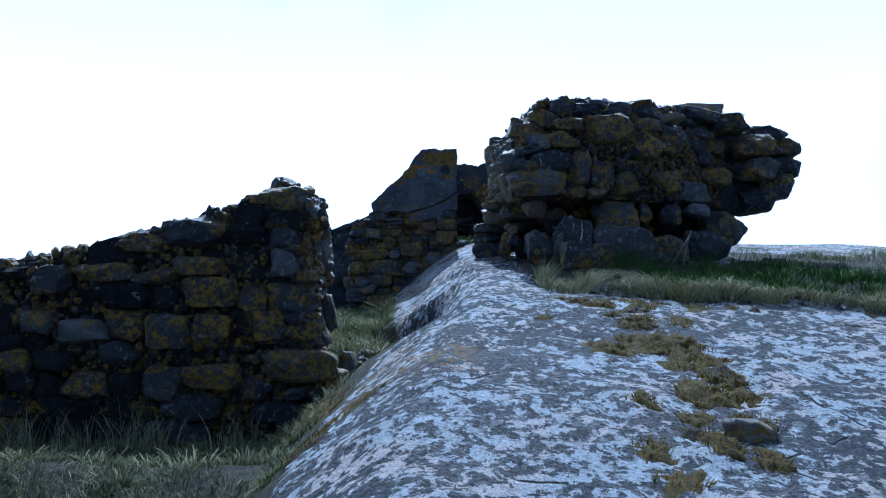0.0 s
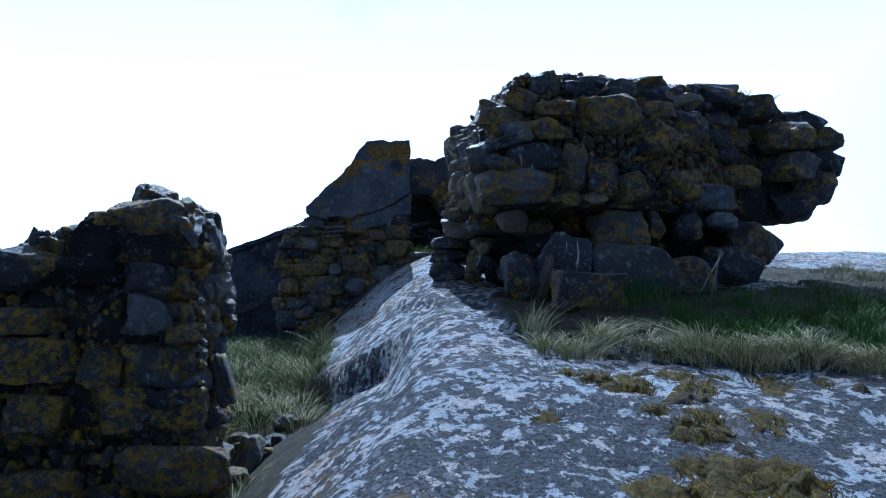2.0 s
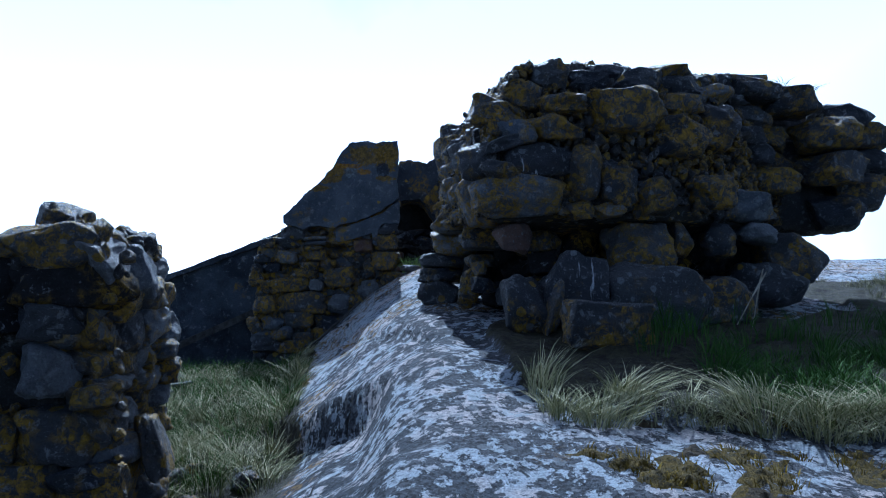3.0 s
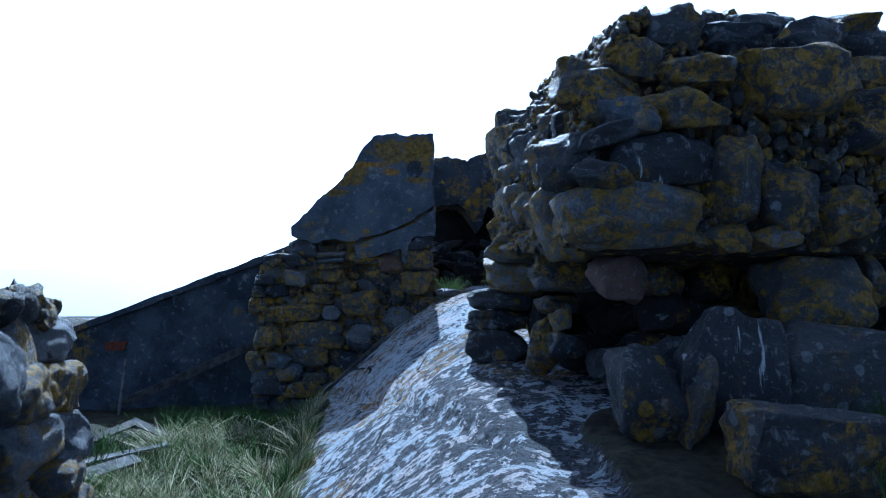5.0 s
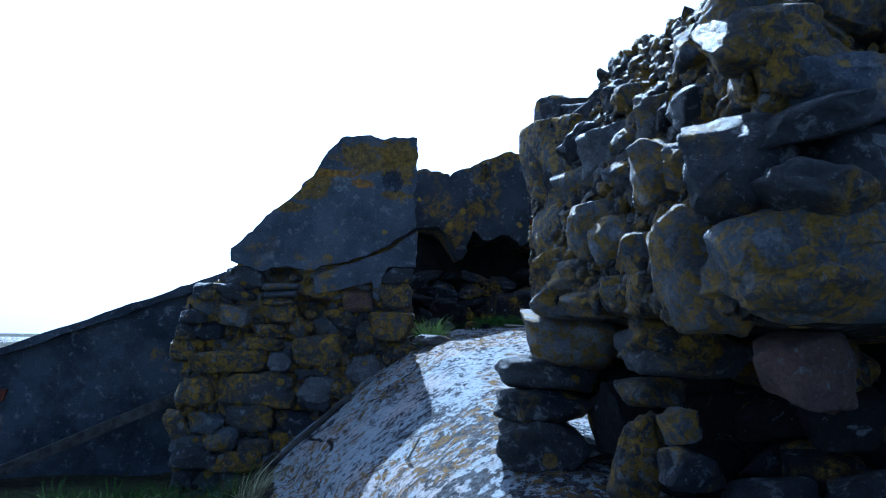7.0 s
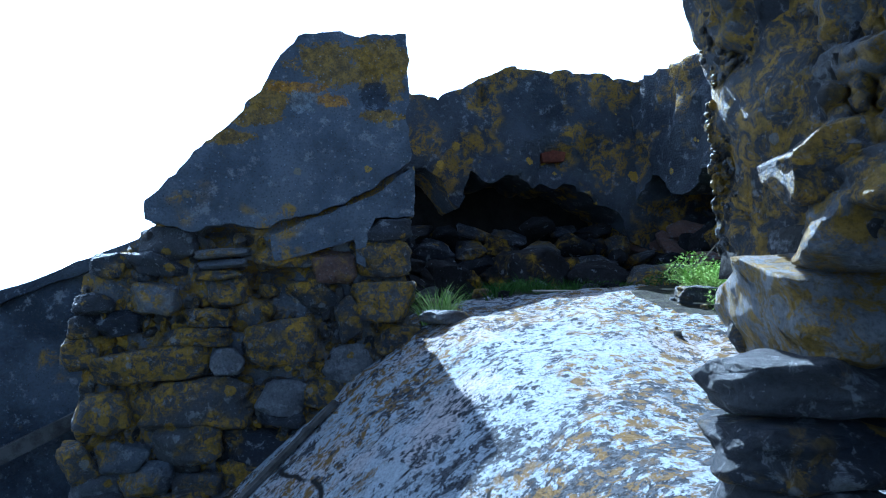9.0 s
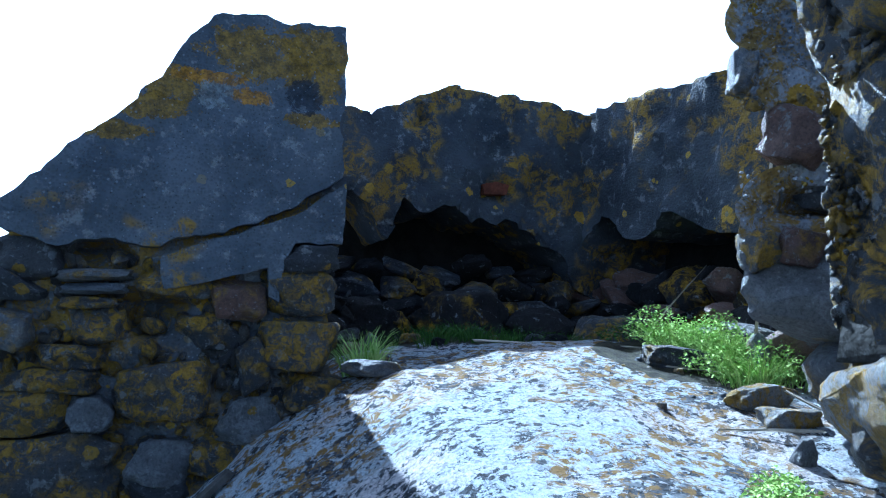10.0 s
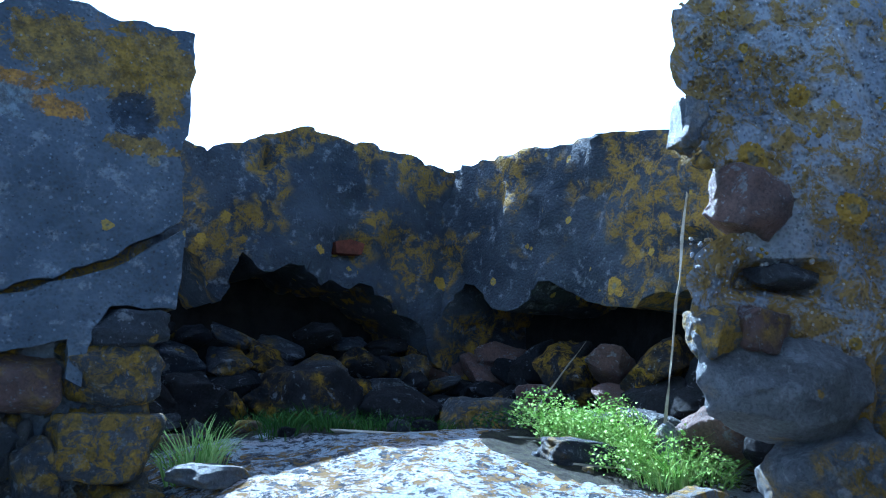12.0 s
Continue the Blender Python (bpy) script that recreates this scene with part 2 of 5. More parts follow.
def make_concrete(name, base, dark, ochre=0.5, spots=0.2, patches=()):
    """Weathered concrete; patches are (x, z, half width, half height, colour) stains and crusts with ragged rims."""
    m = Mat(name, 0.9)
    agg = m.cells(55)
    col = m.mix(m.step(m.noise(2.2, 6, 0.65), 0.35, 0.65), dark, base)
    col = m.mix(m.step(m.noise(10, 6, 0.7, seed=2), 0.55, 0.68, 0.0, 0.6), col, (0.24, 0.24, 0.25))
    big = m.noise(1.5, 3, 0.6, 0.3, seed=14)
    lichen = m.math("MULTIPLY", m.step(m.noise(10, 10, 0.77, 0.5, seed=8), 0.45, 0.56, 0.0, 0.9), m.step(big, 0.63 - 0.2 * ochre, 0.70 - 0.2 * ochre))
    col = m.mix(lichen, col, m.mix(m.noise(5, 2, seed=6), (0.14, 0.092, 0.014), (0.32, 0.19, 0.018)))
    spot, core = m.discs(6, 0.36, spots, 2.0)
    col = m.mix(spot, col, m.mix(core, (0.32, 0.20, 0.025), (0.18, 0.15, 0.09)))
    spot, core = m.discs(13, 0.38, spots, 5.0)
    col = m.mix(spot, col, m.mix(core, (0.30, 0.20, 0.03), (0.20, 0.16, 0.07)))
    if patches:
        sep = m.n.new("ShaderNodeSeparateXYZ")
        m.l.new(m.co, sep.inputs[0])
        rag = m.math("MULTIPLY", m.math("SUBTRACT", m.noise(9, 11, 0.8, 0.5, seed=23), 0.5), 6.5)
        for px, pz, rx, rz, tint in patches:
            dx = m.math("DIVIDE", m.math("SUBTRACT", sep.outputs["X"], px), rx)
            dz = m.math("DIVIDE", m.math("SUBTRACT", sep.outputs["Z"], pz), rz)
            far = m.math("ADD", m.math("ADD", m.math("MULTIPLY", dx, dx), m.math("MULTIPLY", dz, dz)), rag)
            col = m.mix(m.step(far, 0.7, 1.0, 0.88, 0.0), col, m.mix(m.step(m.noise(19, 8, 0.75, seed=px), 0.35, 0.65), tint, tuple(0.3 * c for c in tint)))
    col = m.mix(m.step(agg, 0.05, 0.55, 0.45, 0.0), col, (0.05, 0.05, 0.05))
    pit, core = m.discs(60, 0.3, 0.3, 17.0)
    col = m.mix(m.math("MULTIPLY", pit, 0.5), col, (0.02, 0.021, 0.024))
    chip, core = m.discs(46, 0.3, 0.25, 27.0)
    col = m.mix(m.math("MULTIPLY", chip, 0.4), col, tuple(min(2.2 * c, 0.6) for c in base))
    agg = m.math("ADD", agg, m.math("MULTIPLY", pit, 1.2))
    hgt = m.math("ADD", m.math("MULTIPLY", agg, -0.35), m.math("ADD", m.noise(9, 9, 0.75, seed=4), m.math("MULTIPLY", lichen, 0.1)))
    return m.done(col, hgt, 1.0, 0.024)


def make_plain(name, a, b, scale=12, rough=0.9, per_island=False, strength=0.5, dist=0.02):
    m = Mat(name, rough)
    f = m.island() if per_island else m.step(m.noise(scale, 6, 0.7), 0.35, 0.65)
    return m.done(m.mix(f, a, b), None if per_island else m.noise(scale * 3, 8, 0.7), strength, dist)


BEDROCK = make_bedrock()
STONE = make_stone("stone", (0.017, 0.022, 0.035), (0.078, 0.079, 0.086), 0.38, 0.35)
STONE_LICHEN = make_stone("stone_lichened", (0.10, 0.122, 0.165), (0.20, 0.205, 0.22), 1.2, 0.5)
# near-black and matt: shade of hollows and wall fronts put into the colour
STONE_SHADED = make_stone("stone_shaded", (0.007, 0.008, 0.011), (0.028, 0.025, 0.025), 0.1, 0.0, speck=0.1, rough=0.95)
STONE_GREY = make_stone("stone_grey", (0.11, 0.128, 0.16), (0.20, 0.20, 0.21), 0.25, 0.7)
STONE_OCHRE = make_stone("stone_ochre", (0.035, 0.041, 0.054), (0.10, 0.10, 0.105), 1.12, 0.25)
STONE_PALE = make_stone("stone_pale", (0.25, 0.26, 0.28), (0.40, 0.38, 0.36), 1.45, 0.7)
STONE_RED = make_stone("stone_red", (0.13, 0.075, 0.06), (0.20, 0.12, 0.09), 0.1, 0.2)
STONE_STREAKED = make_stone("stone_streaked", (0.03, 0.034, 0.046), (0.06, 0.057, 0.06), 0.35, 0.3, False, True)
CHINK = make_stone("chink_stone", (0.02, 0.022, 0.028), (0.10, 0.09, 0.078), 0.8, 0.3, True)
MORTAR = make_concrete("mortar", (0.032, 0.03, 0.027), (0.010, 0.010, 0.010), 0.3)
MORTAR_PALE = make_concrete("pale_mortar", (0.14, 0.145, 0.16), (0.06, 0.064, 0.074), 0.9, 0.25)
OLIVE, ORANGE, SLATE, CHALK = (0.25, 0.155, 0.02), (0.40, 0.20, 0.018), (0.035, 0.042, 0.06), (0.21, 0.23, 0.25)
CONCRETE = make_concrete("concrete", (0.105, 0.117, 0.14), (0.054, 0.063, 0.08), 0.1, 0.02,
                         ((-0.2, 4.62, 0.34, 0.16, OLIVE), (0.06, 4.68, 0.2, 0.14, OLIVE), (-0.66, 4.41, 0.22, 0.1, OLIVE), (-0.78, 4.27, 0.22, 0.07, OLIVE), (-0.94, 4.13, 0.18, 0.05, OLIVE), (-0.5, 4.46, 0.2, 0.05, ORANGE),
                          (-0.28, 4.38, 0.13, 0.05, ORANGE), (0.14, 4.5, 0.08, 0.16, OLIVE), (0.06, 4.28, 0.15, 0.05, OLIVE), (0.03, 4.41, 0.1, 0.1, SLATE), (-0.46, 4.38, 0.11, 0.08, CHALK)))
CONCRETE_WALL = make_concrete("wall_concrete", (0.07, 0.08, 0.10), (0.022, 0.027, 0.037), 0.2, 0.0)
CONCRETE_OLD = make_concrete("lichened_concrete", (0.055, 0.06, 0.07), (0.024, 0.028, 0.037), 0.8, 0.05)
CONCRETE_PALE = make_concrete("pebbly_concrete", (0.31, 0.315, 0.335), (0.16, 0.17, 0.20), 1.3, 0.2)
BRICK_RED = make_plain("red_brick", (0.07, 0.022, 0.012), (0.13, 0.04, 0.02), 20)
# almost black: the darkness of the undercut hollows painted as a colour
VOID_SHADE = make_plain("void_shade", (0.005, 0.0047, 0.0043), (0.014, 0.0125, 0.011), 9)
MOSS = make_plain("moss", (0.025, 0.019, 0.003), (0.12, 0.08, 0.006), 30, strength=1.0, dist=0.03)
MOSS_BROWN = make_plain("brown_moss", (0.02, 0.016, 0.01), (0.07, 0.05, 0.025), 30, strength=1.0, dist=0.03)
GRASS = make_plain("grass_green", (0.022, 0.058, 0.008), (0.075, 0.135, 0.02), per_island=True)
MOSS_TUFT = make_plain("moss_tuft", (0.06, 0.045, 0.004), (0.30, 0.205, 0.015), per_island=True)
GRASS_TURF = make_plain("grass_turf", (0.05, 0.075, 0.02), (0.19, 0.19, 0.09), per_island=True)
GRASS_DRY = make_plain("grass_dry", (0.10, 0.11, 0.035), (0.48, 0.45, 0.28), per_island=True)
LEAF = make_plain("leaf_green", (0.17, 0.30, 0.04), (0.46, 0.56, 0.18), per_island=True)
WOOD = make_plain("weathered_wood", (0.05, 0.05, 0.05), (0.15, 0.148, 0.145), 9)
WOOD_DARK = make_plain("dark_wood", (0.03, 0.028, 0.026), (0.08, 0.075, 0.07), 9)
STALK = make_plain("dry_stalk", (0.24, 0.21, 0.16), (0.40, 0.36, 0.29), 15)
WATER = make_plain("sea_water", (0.02, 0.06, 0.08), (0.03, 0.08, 0.10), 0.3, rough=0.15, strength=0.3, dist=0.2)


# ---- helpers of the build ----
def hang(ob, parent):
    """Make ob a part of parent; its own numbers stay in the world."""
    ob.parent = parent
    if parent is not None and parent.type == "EMPTY":
        ob.matrix_parent_inverse = Matrix.Translation(-parent.location)


def finish(name, bm, material, parent=None, label="", smooth=False, sharp=0.0):
    me = bpy.data.meshes.new(name)
    bm.to_mesh(me)
    bm.free()
    me.materials.append(material)
    if smooth:
        me.shade_smooth()
        if sharp:
            me.set_sharp_from_angle(angle=radians(sharp))
    ob = new(name, me)
    hang(ob, parent)
    if label:
        tagged(ob, label)
    return ob


def part(name, bm, material, parent, label="", smooth=False, sharp=0.0):
    return finish(name, bm, material, parent, label, smooth, sharp)


def fbm(x, y, z, octaves=4):
    return noise.fractal(Vector((x, y, z)), 1.0, 2.0, octaves)


def lerp(x, xs, ys):
    return float(np.interp(x, xs, ys))


# ---- ground: one sheet of bedrock, turf in its hollows, sea beyond ----
CREST_Y = (-60, -6, 0, 3, 5.6, 7.2, 8.8, 10.7, 12, 13.7, 15, 17, 22, 40, 90)
CREST_Z = (-9, -1.4, -0.1, 0.62, 1.27, 1.68, 2.02, 2.3, 2.5, 2.78, 3.0, 2.97, 2.5, 1.0, -9)
LOW_Y = (-60, -6, 4, 8, 10, 13, 17, 24, 32, 60, 120)
LOW_Z = (-9, -1.5, -0.3, 0.15, 0.9, 1.3, 1.5, 2.0, 2.1, 1.2, -9)
CRACK_Y, CRACK_X = (9.8, 10.2, 10.86, 11.5, 12.22, 12.64, 13.87, 14.2), (0.6, 0.45, 0.26, 0.04, -0.05, -0.26, -0.71, -0.8)
EDGE_Y, EDGE_X = (0, 5, 8, 10, 14, 16), (-0.3, 0.0, 0.5, 0.7, 0.7, 0.6)


def ground_base(x, y):
    d = max(lerp(y, EDGE_Y, EDGE_X) - x, 0.0)
    g = lerp(y, CREST_Y, CREST_Z) - 0.95 * d * d / (0.6 + d) - 0.02 * max(x - 7.0, 0.0) ** 2
    low = lerp(y, LOW_Y, LOW_Z) - 0.004 * max(abs(x) - 25.0, 0.0) ** 1.6
    low += 0.55 * math.exp(-(((y - 5.4) / 0.95) ** 2)) * min(max((-0.7 - x) / 0.6, 0.0), 1.0)
    k = 0.12
    g += 0.09 * min(max((x - 0.7) / 0.5, 0.0), 1.0) * min(max((y - 12.8) / 1.0, 0.0), 1.0) * min(max((17.5 - y), 0.0), 1.0) * min(max(4.5 - x, 0.0), 1.0)
    cut = -0.86 * (x + 0.2) - 0.5 * (y - 10.0)
    if cut > 0 and x < 0.25:
        t = min(cut / 0.1, 1.0) * min((0.25 - x) / 0.3, 1.0)
        g -= 0.34 * t * t * (3 - 2 * t) * math.exp(-((cut / 0.9) ** 2))
    h = max(k - abs(g - low), 0.0) / k
    return max(max(g, low) + h * h * k * 0.25, -11.0)


def ground(x, y):
    z = ground_base(x, y)
    far = min(math.hypot(x, y - 8) / 30.0, 1.0)
    z += 0.05 * fbm(x * 0.9, y * 0.9, 3.1) + 0.02 * fbm(x * 3.5, y * 3.5, 7.7) + 0.008 * fbm(x * 11, y * 11, 2.7, 3)
    if 0.5 < x < 9 and 5.5 < y < 11:
        t = min(max((is_soil(x, y) - 0.35) / 0.3, 0.0), 1.0)
        z += 0.07 * t * t * (3 - 2 * t) * (1 + 0.6 * fbm(x * 2.5, y * 2.5, 4.0, 3))
    if -1.0 < x < 0.7 and 9.8 < y < 14.2:
        cx = lerp(y, CRACK_Y, CRACK_X) + 0.05 * fbm(x * 2, y * 5, 6.0, 3)
        z -= 0.07 * math.exp(-(((x - cx) / 0.045) ** 2)) + 0.035 * min(max((cx - x) / 0.05, 0.0), 1.0) * min(max((x - cx + 0.5) / 0.4, 0.0), 1.0) * min(14.2 - y, 1.0) * min((y - 9.8) * 2, 1.0)
    return z + far * 0.45 * fbm(x * 0.12, y * 0.12, 1.0)


def is_soil(x, y):
    """Turf lies in the hollow beside the rock and in the band before the ruin."""
    d = lerp(y, EDGE_Y, EDGE_X) - x
    hollow = min(max((d - lerp(y, (4, 8, 12, 15), (0.75, 0.8, 1.3, 1.4))) * 2.5, 0.0), 1.0)
    front = 7.66 - 0.2 * max(x - 1.4, 0.0) + 0.9 * max(1.5 - x, 0.0)
    band = min(max((y - front) * 3.0, 0.0), 1.0) * min(max((x - 0.85) * 4.0, 0.0), 1.0) * min(max((10.3 + 0.3 * max(x - 3, 0) - y) * 3.0, 0.0), 1.0)
    room = 0.8 * min(max((y - 15.3 - 0.2 * math.sin(x * 3)) * 2.0, 0.0), 1.0) * min(max((17 - y) * 3, 0.0), 1.0) * (1.0 if 0 < x < 3.2 else 0.0)
    spot = 1.0 if math.hypot((x - 2.25) / 0.6, (y - 14.5) / 0.55) < 1.0 else 0.0
    if x < -5.5 or y < 3.5 or abs(x) > 8:
        hollow *= min(max(0.6 + 1.6 * fbm(x * 0.35, y * 0.35, 8.0, 4), 0.0), 1.0)
    if x > 5:
        band *= min(max(0.7 + 1.5 * fbm(x * 0.5, y * 0.5, 3.0, 4) - 0.1 * (x - 5), 0.0), 1.0)
    beyond = min(max((x - 4.4) * 2.0, 0.0), 1.0) * min(max((y - 9.5) * 2.0, 0.0), 1.0) * min(max((13.2 - y + fbm(x * 0.7, y * 0.7, 5.0, 3)) * 2.0, 0.0), 1.0) if x < 14 else 0.0
    return max(hollow, band, room, spot, beyond)


def axis(lo, fine_lo, fine_hi, hi, fine):
    xs = list(np.arange(fine_lo, fine_hi + fine / 2, fine))
    s, x = fine, fine_hi
    while x < hi:
        s *= 1.22
        x += s
        xs.append(x)
    s, x = fine, fine_lo
    while x > lo:
        s *= 1.22
        x -= s
        xs.insert(0, x)
    return xs


def build_ground():
    xs, ys = axis(-3000, -4.5, 5.5, 3000, 0.05), axis(-3000, 2.5, 17.0, 3000, 0.05)
    verts = [(x, y, ground(x, y)) for y in ys for x in xs]
    w = len(xs)
    faces = [(j * w + i, j * w + i + 1, (j + 1) * w + i + 1, (j + 1) * w + i) for j in range(len(ys) - 1) for i in range(w - 1)]
    me = bpy.data.meshes.new("ground")
    me.from_pydata(verts, [], faces)
    soil = me.attributes.new("soil", "FLOAT", "POINT")
    soil.data.foreach_set("value", [is_soil(v[0], v[1]) for v in verts])
    me.shade_smooth()
    me.materials.append(BEDROCK)
    return tagged(new("ground", me), "lichen-covered granite bedrock with turf in its hollows", "ground", kind="structure")


build_ground()
bm = bmesh.new()
bmesh.ops.create_grid(bm, x_segments=2, y_segments=2, size=4500)
bmesh.ops.rotate(bm, verts=bm.verts, matrix=Matrix.Rotation(radians(2.0), 3, "X"))
bmesh.ops.translate(bm, verts=bm.verts, vec=(0, 0, -7))
tagged(finish("water", bm, WATER), "calm pale sea reaching to the horizon", "sea", kind="structure")


# ---- stones: a few shapes shared by all walls ----
def stone_mesh(name, seed, power, corners, material, wear=0.09):
    """A worn block: the hull of scattered corners, its edges rounded off, its faces roughened."""
    rng = random.Random(seed)
    bm = bmesh.new()
    for _ in range(corners):
        p = Vector((rng.uniform(-1, 1), rng.uniform(-1, 1), rng.uniform(-1, 1)))
        q = p / max((abs(p.x) ** power + abs(p.y) ** power + abs(p.z) ** power) ** (1 / power), 0.05)
        bm.verts.new(q)
    hull = bmesh.ops.convex_hull(bm, input=bm.verts[:])
    bmesh.ops.delete(bm, geom=[v for v in bm.verts if not v.link_faces], context="VERTS")
    bmesh.ops.dissolve_limit(bm, angle_limit=radians(14), verts=bm.verts[:], edges=bm.edges[:])
    bmesh.ops.bevel(bm, geom=bm.edges[:], offset=wear * 2, offset_type="OFFSET", segments=2, profile=0.6, affect="EDGES", clamp_overlap=True)
    for longest in (0.6, 0.38, 0.27):
        bmesh.ops.triangulate(bm, faces=bm.faces[:])
        bmesh.ops.subdivide_edges(bm, edges=[e for e in bm.edges if e.calc_length() > longest], cuts=1)
    bmesh.ops.triangulate(bm, faces=bm.faces[:])
    for _ in range(2):
        bmesh.ops.smooth_vert(bm, verts=bm.verts[:], factor=0.5, use_axis_x=True, use_axis_y=True, use_axis_z=True)
    lo = [min(v.co[i] for v in bm.verts) for i in range(3)]
    hi = [max(v.co[i] for v in bm.verts) for i in range(3)]
    for v in bm.verts:
        q = Vector([(v.co[i] - lo[i]) / (hi[i] - lo[i]) - 0.5 for i in range(3)])
        v.co = q * (1.03 + 0.14 * noise.noise(q * 2.1 + Vector((seed * 3.7, 0, 0))) + 0.1 * noise.noise(q * 5.0 + Vector((0, seed * 2.3, 0))) + 0.04 * noise.noise(q * 14 + Vector((0, 0, seed * 1.9))))
    me = bpy.data.meshes.new(name)
    bm.to_mesh(me)
    bm.free()
    me.shade_smooth()
    me.materials.append(material)
    return me


SHAPES = {}
for key, material in (("dark", STONE), ("grey", STONE_GREY), ("ochre", STONE_OCHRE), ("red", STONE_RED), ("streaked", STONE_STREAKED), ("pale", STONE_PALE), ("damp", STONE_SHADED), ("lichen", STONE_LICHEN)):
    SHAPES[key] = [stone_mesh("stone", i * 5 + len(key), 5.0, 26, material) for i in range(9)]
    SHAPES[key + "_round"] = [stone_mesh("stone", 100 + i * 3 + len(key), 2.4, 34, material, 0.13) for i in range(5)]
    SHAPES[key + "_block"] = [stone_mesh("stone", 200 + i * 7 + len(key), 14.0, 40, material, 0.06) for i in range(6)]
PICK = random.Random(11)


def stone(parent, x, y, z, w, d, h, kind="dark", turn=0.0, tip=0.0, lean=0.0, name="stone", shape=None):
    """One stone, centre and size; turn about z, tip about the sight line, lean about its length."""
    shapes = SHAPES[kind]
    me = shapes[PICK.randrange(len(shapes)) if shape is None else shape % len(shapes)]
    ob = new(name, me)
    ob.matrix_basis = pose(x, y, z, lean, tip, turn) @ Matrix.Diagonal((w, d, h, 1))
    hang(ob, parent)
    return ob


def rubble(parent, u0, u1, low, high, place, row=(0.16, 0.30), length=(0.2, 0.55), depth=0.3, seed=1, keys=(), kinds=("dark", "dark", "ochre", "grey"), fill=1.08, turn=0.0, rough=8.0, lean=0.0):
    """Rows of uneven stones between low(u) and high(u). place(u, v) gives the point of the wall's face."""
    rng = random.Random(seed)
    v = min(low(u0 + (u1 - u0) * i / 20) for i in range(21))
    top = max(high(u0 + (u1 - u0) * i / 20) for i in range(21))
    while v < top:
        h = rng.uniform(*row)
        u = u0 - rng.uniform(0, 0.2)
        while u < u1:
            w = rng.uniform(*length) * (0.8 + 0.5 * h / row[1])
            cu, hh, cv = u + w / 2, h * rng.uniform(0.8, 1.25), v + h / 2 + rng.uniform(-0.03, 0.03)
            u += w
            cap = high(cu)
            if cv + hh * 0.5 > cap:
                if cv - hh * 0.5 > cap - 0.07:
                    continue
                cv = cap - hh * 0.5 + rng.uniform(-0.03, 0.03)
            if not (u0 - 0.03 < cu < u1 + 0.03) or cv - hh * 0.3 < low(cu) - 0.1:
                continue
            if any(abs(cu - k[0]) < (k[2] + w) * 0.42 and abs(cv - k[1]) < (k[3] + hh) * 0.42 for k in keys):
                continue
            x, y, z = place(cu, cv)
            stone(parent, x, y, z, w * fill, depth * rng.uniform(0.8, 1.3), hh * fill, rng.choice(kinds), turn + rng.uniform(-rough, rough), rng.uniform(-rough, rough), lean + rng.uniform(-rough, rough))
        v += h


def chinks(parent, count, spot, size=(0.05, 0.13), seed=1, material=None, label="small stones and mortar lumps in the joints"):
    """Small stones pressed into the joints, all in one mesh. spot(rng) gives a point or None."""
    rng = random.Random(seed)
    shapes = []
    for i in range(6):
        bm = bmesh.new()
        bmesh.ops.create_icosphere(bm, subdivisions=2 if size[1] > 0.05 else 1, radius=0.5)
        for v in bm.verts:
            v.co *= 1 + 0.3 * noise.noise(v.co * 6.1 + Vector((0, i * 2.7, 0))) + 0.45 * noise.noise(v.co * 2.3 + Vector((i * 4.1, 0, 0)))
        shapes.append(([v.co.copy() for v in bm.verts], [tuple(v.index for v in f.verts) for f in bm.faces]))
        bm.free()
    verts, faces = [], []
    for _ in range(count):
        p = spot(rng)
        if p is None:
            continue
        vs, fs = rng.choice(shapes)
        r = rng.uniform(*size)
        m = Matrix.Translation(p) @ Euler((rng.uniform(0, 6), rng.uniform(0, 6), rng.uniform(0, 6))).to_matrix().to_4x4() @ Matrix.Diagonal((r * rng.uniform(0.8, 1.8), r, r * rng.uniform(0.6, 1.1), 1))
        n = len(verts)
        verts += [m @ v for v in vs]
        faces += [tuple(n + k for k in f) for f in fs]
    me = bpy.data.meshes.new("joint_rubble")
    me.from_pydata(verts, [], faces)
    me.materials.append(material or CHINK)
    me.shade_smooth()
    me.set_sharp_from_angle(angle=radians(50))
    ob = new("joint_rubble", me)
    hang(ob, parent)
    return tagged(ob, label, kind="stuff")


def loft(levels, rough=0.05, seed=0.0, cuts=0):
    """A closed body from rings of equal length, one above the other, its sides roughened."""
    bm = bmesh.new()
    rings = []
    for z, ring in levels:
        rings.append([bm.verts.new((x, y, z)) for x, y in ring])
    n = len(rings[0])
    for a, b in zip(rings, rings[1:]):
        for i in range(n):
            bm.faces.new((a[i], a[(i + 1) % n], b[(i + 1) % n], b[i]))
    bm.faces.new(rings[-1])
    bm.faces.new(rings[0][::-1])
    if cuts:
        bmesh.ops.subdivide_edges(bm, edges=bm.edges[:], cuts=cuts, use_grid_fill=True)
    for v in bm.verts:
        p = v.co
        v.co = p + Vector((fbm(p.x * 3 + seed, p.y * 3, p.z * 3), fbm(p.x * 3, p.y * 3 + seed + 9, p.z * 3), 0.5 * fbm(p.x * 3, p.y * 3, p.z * 3 + seed + 5))) * rough
    return bm


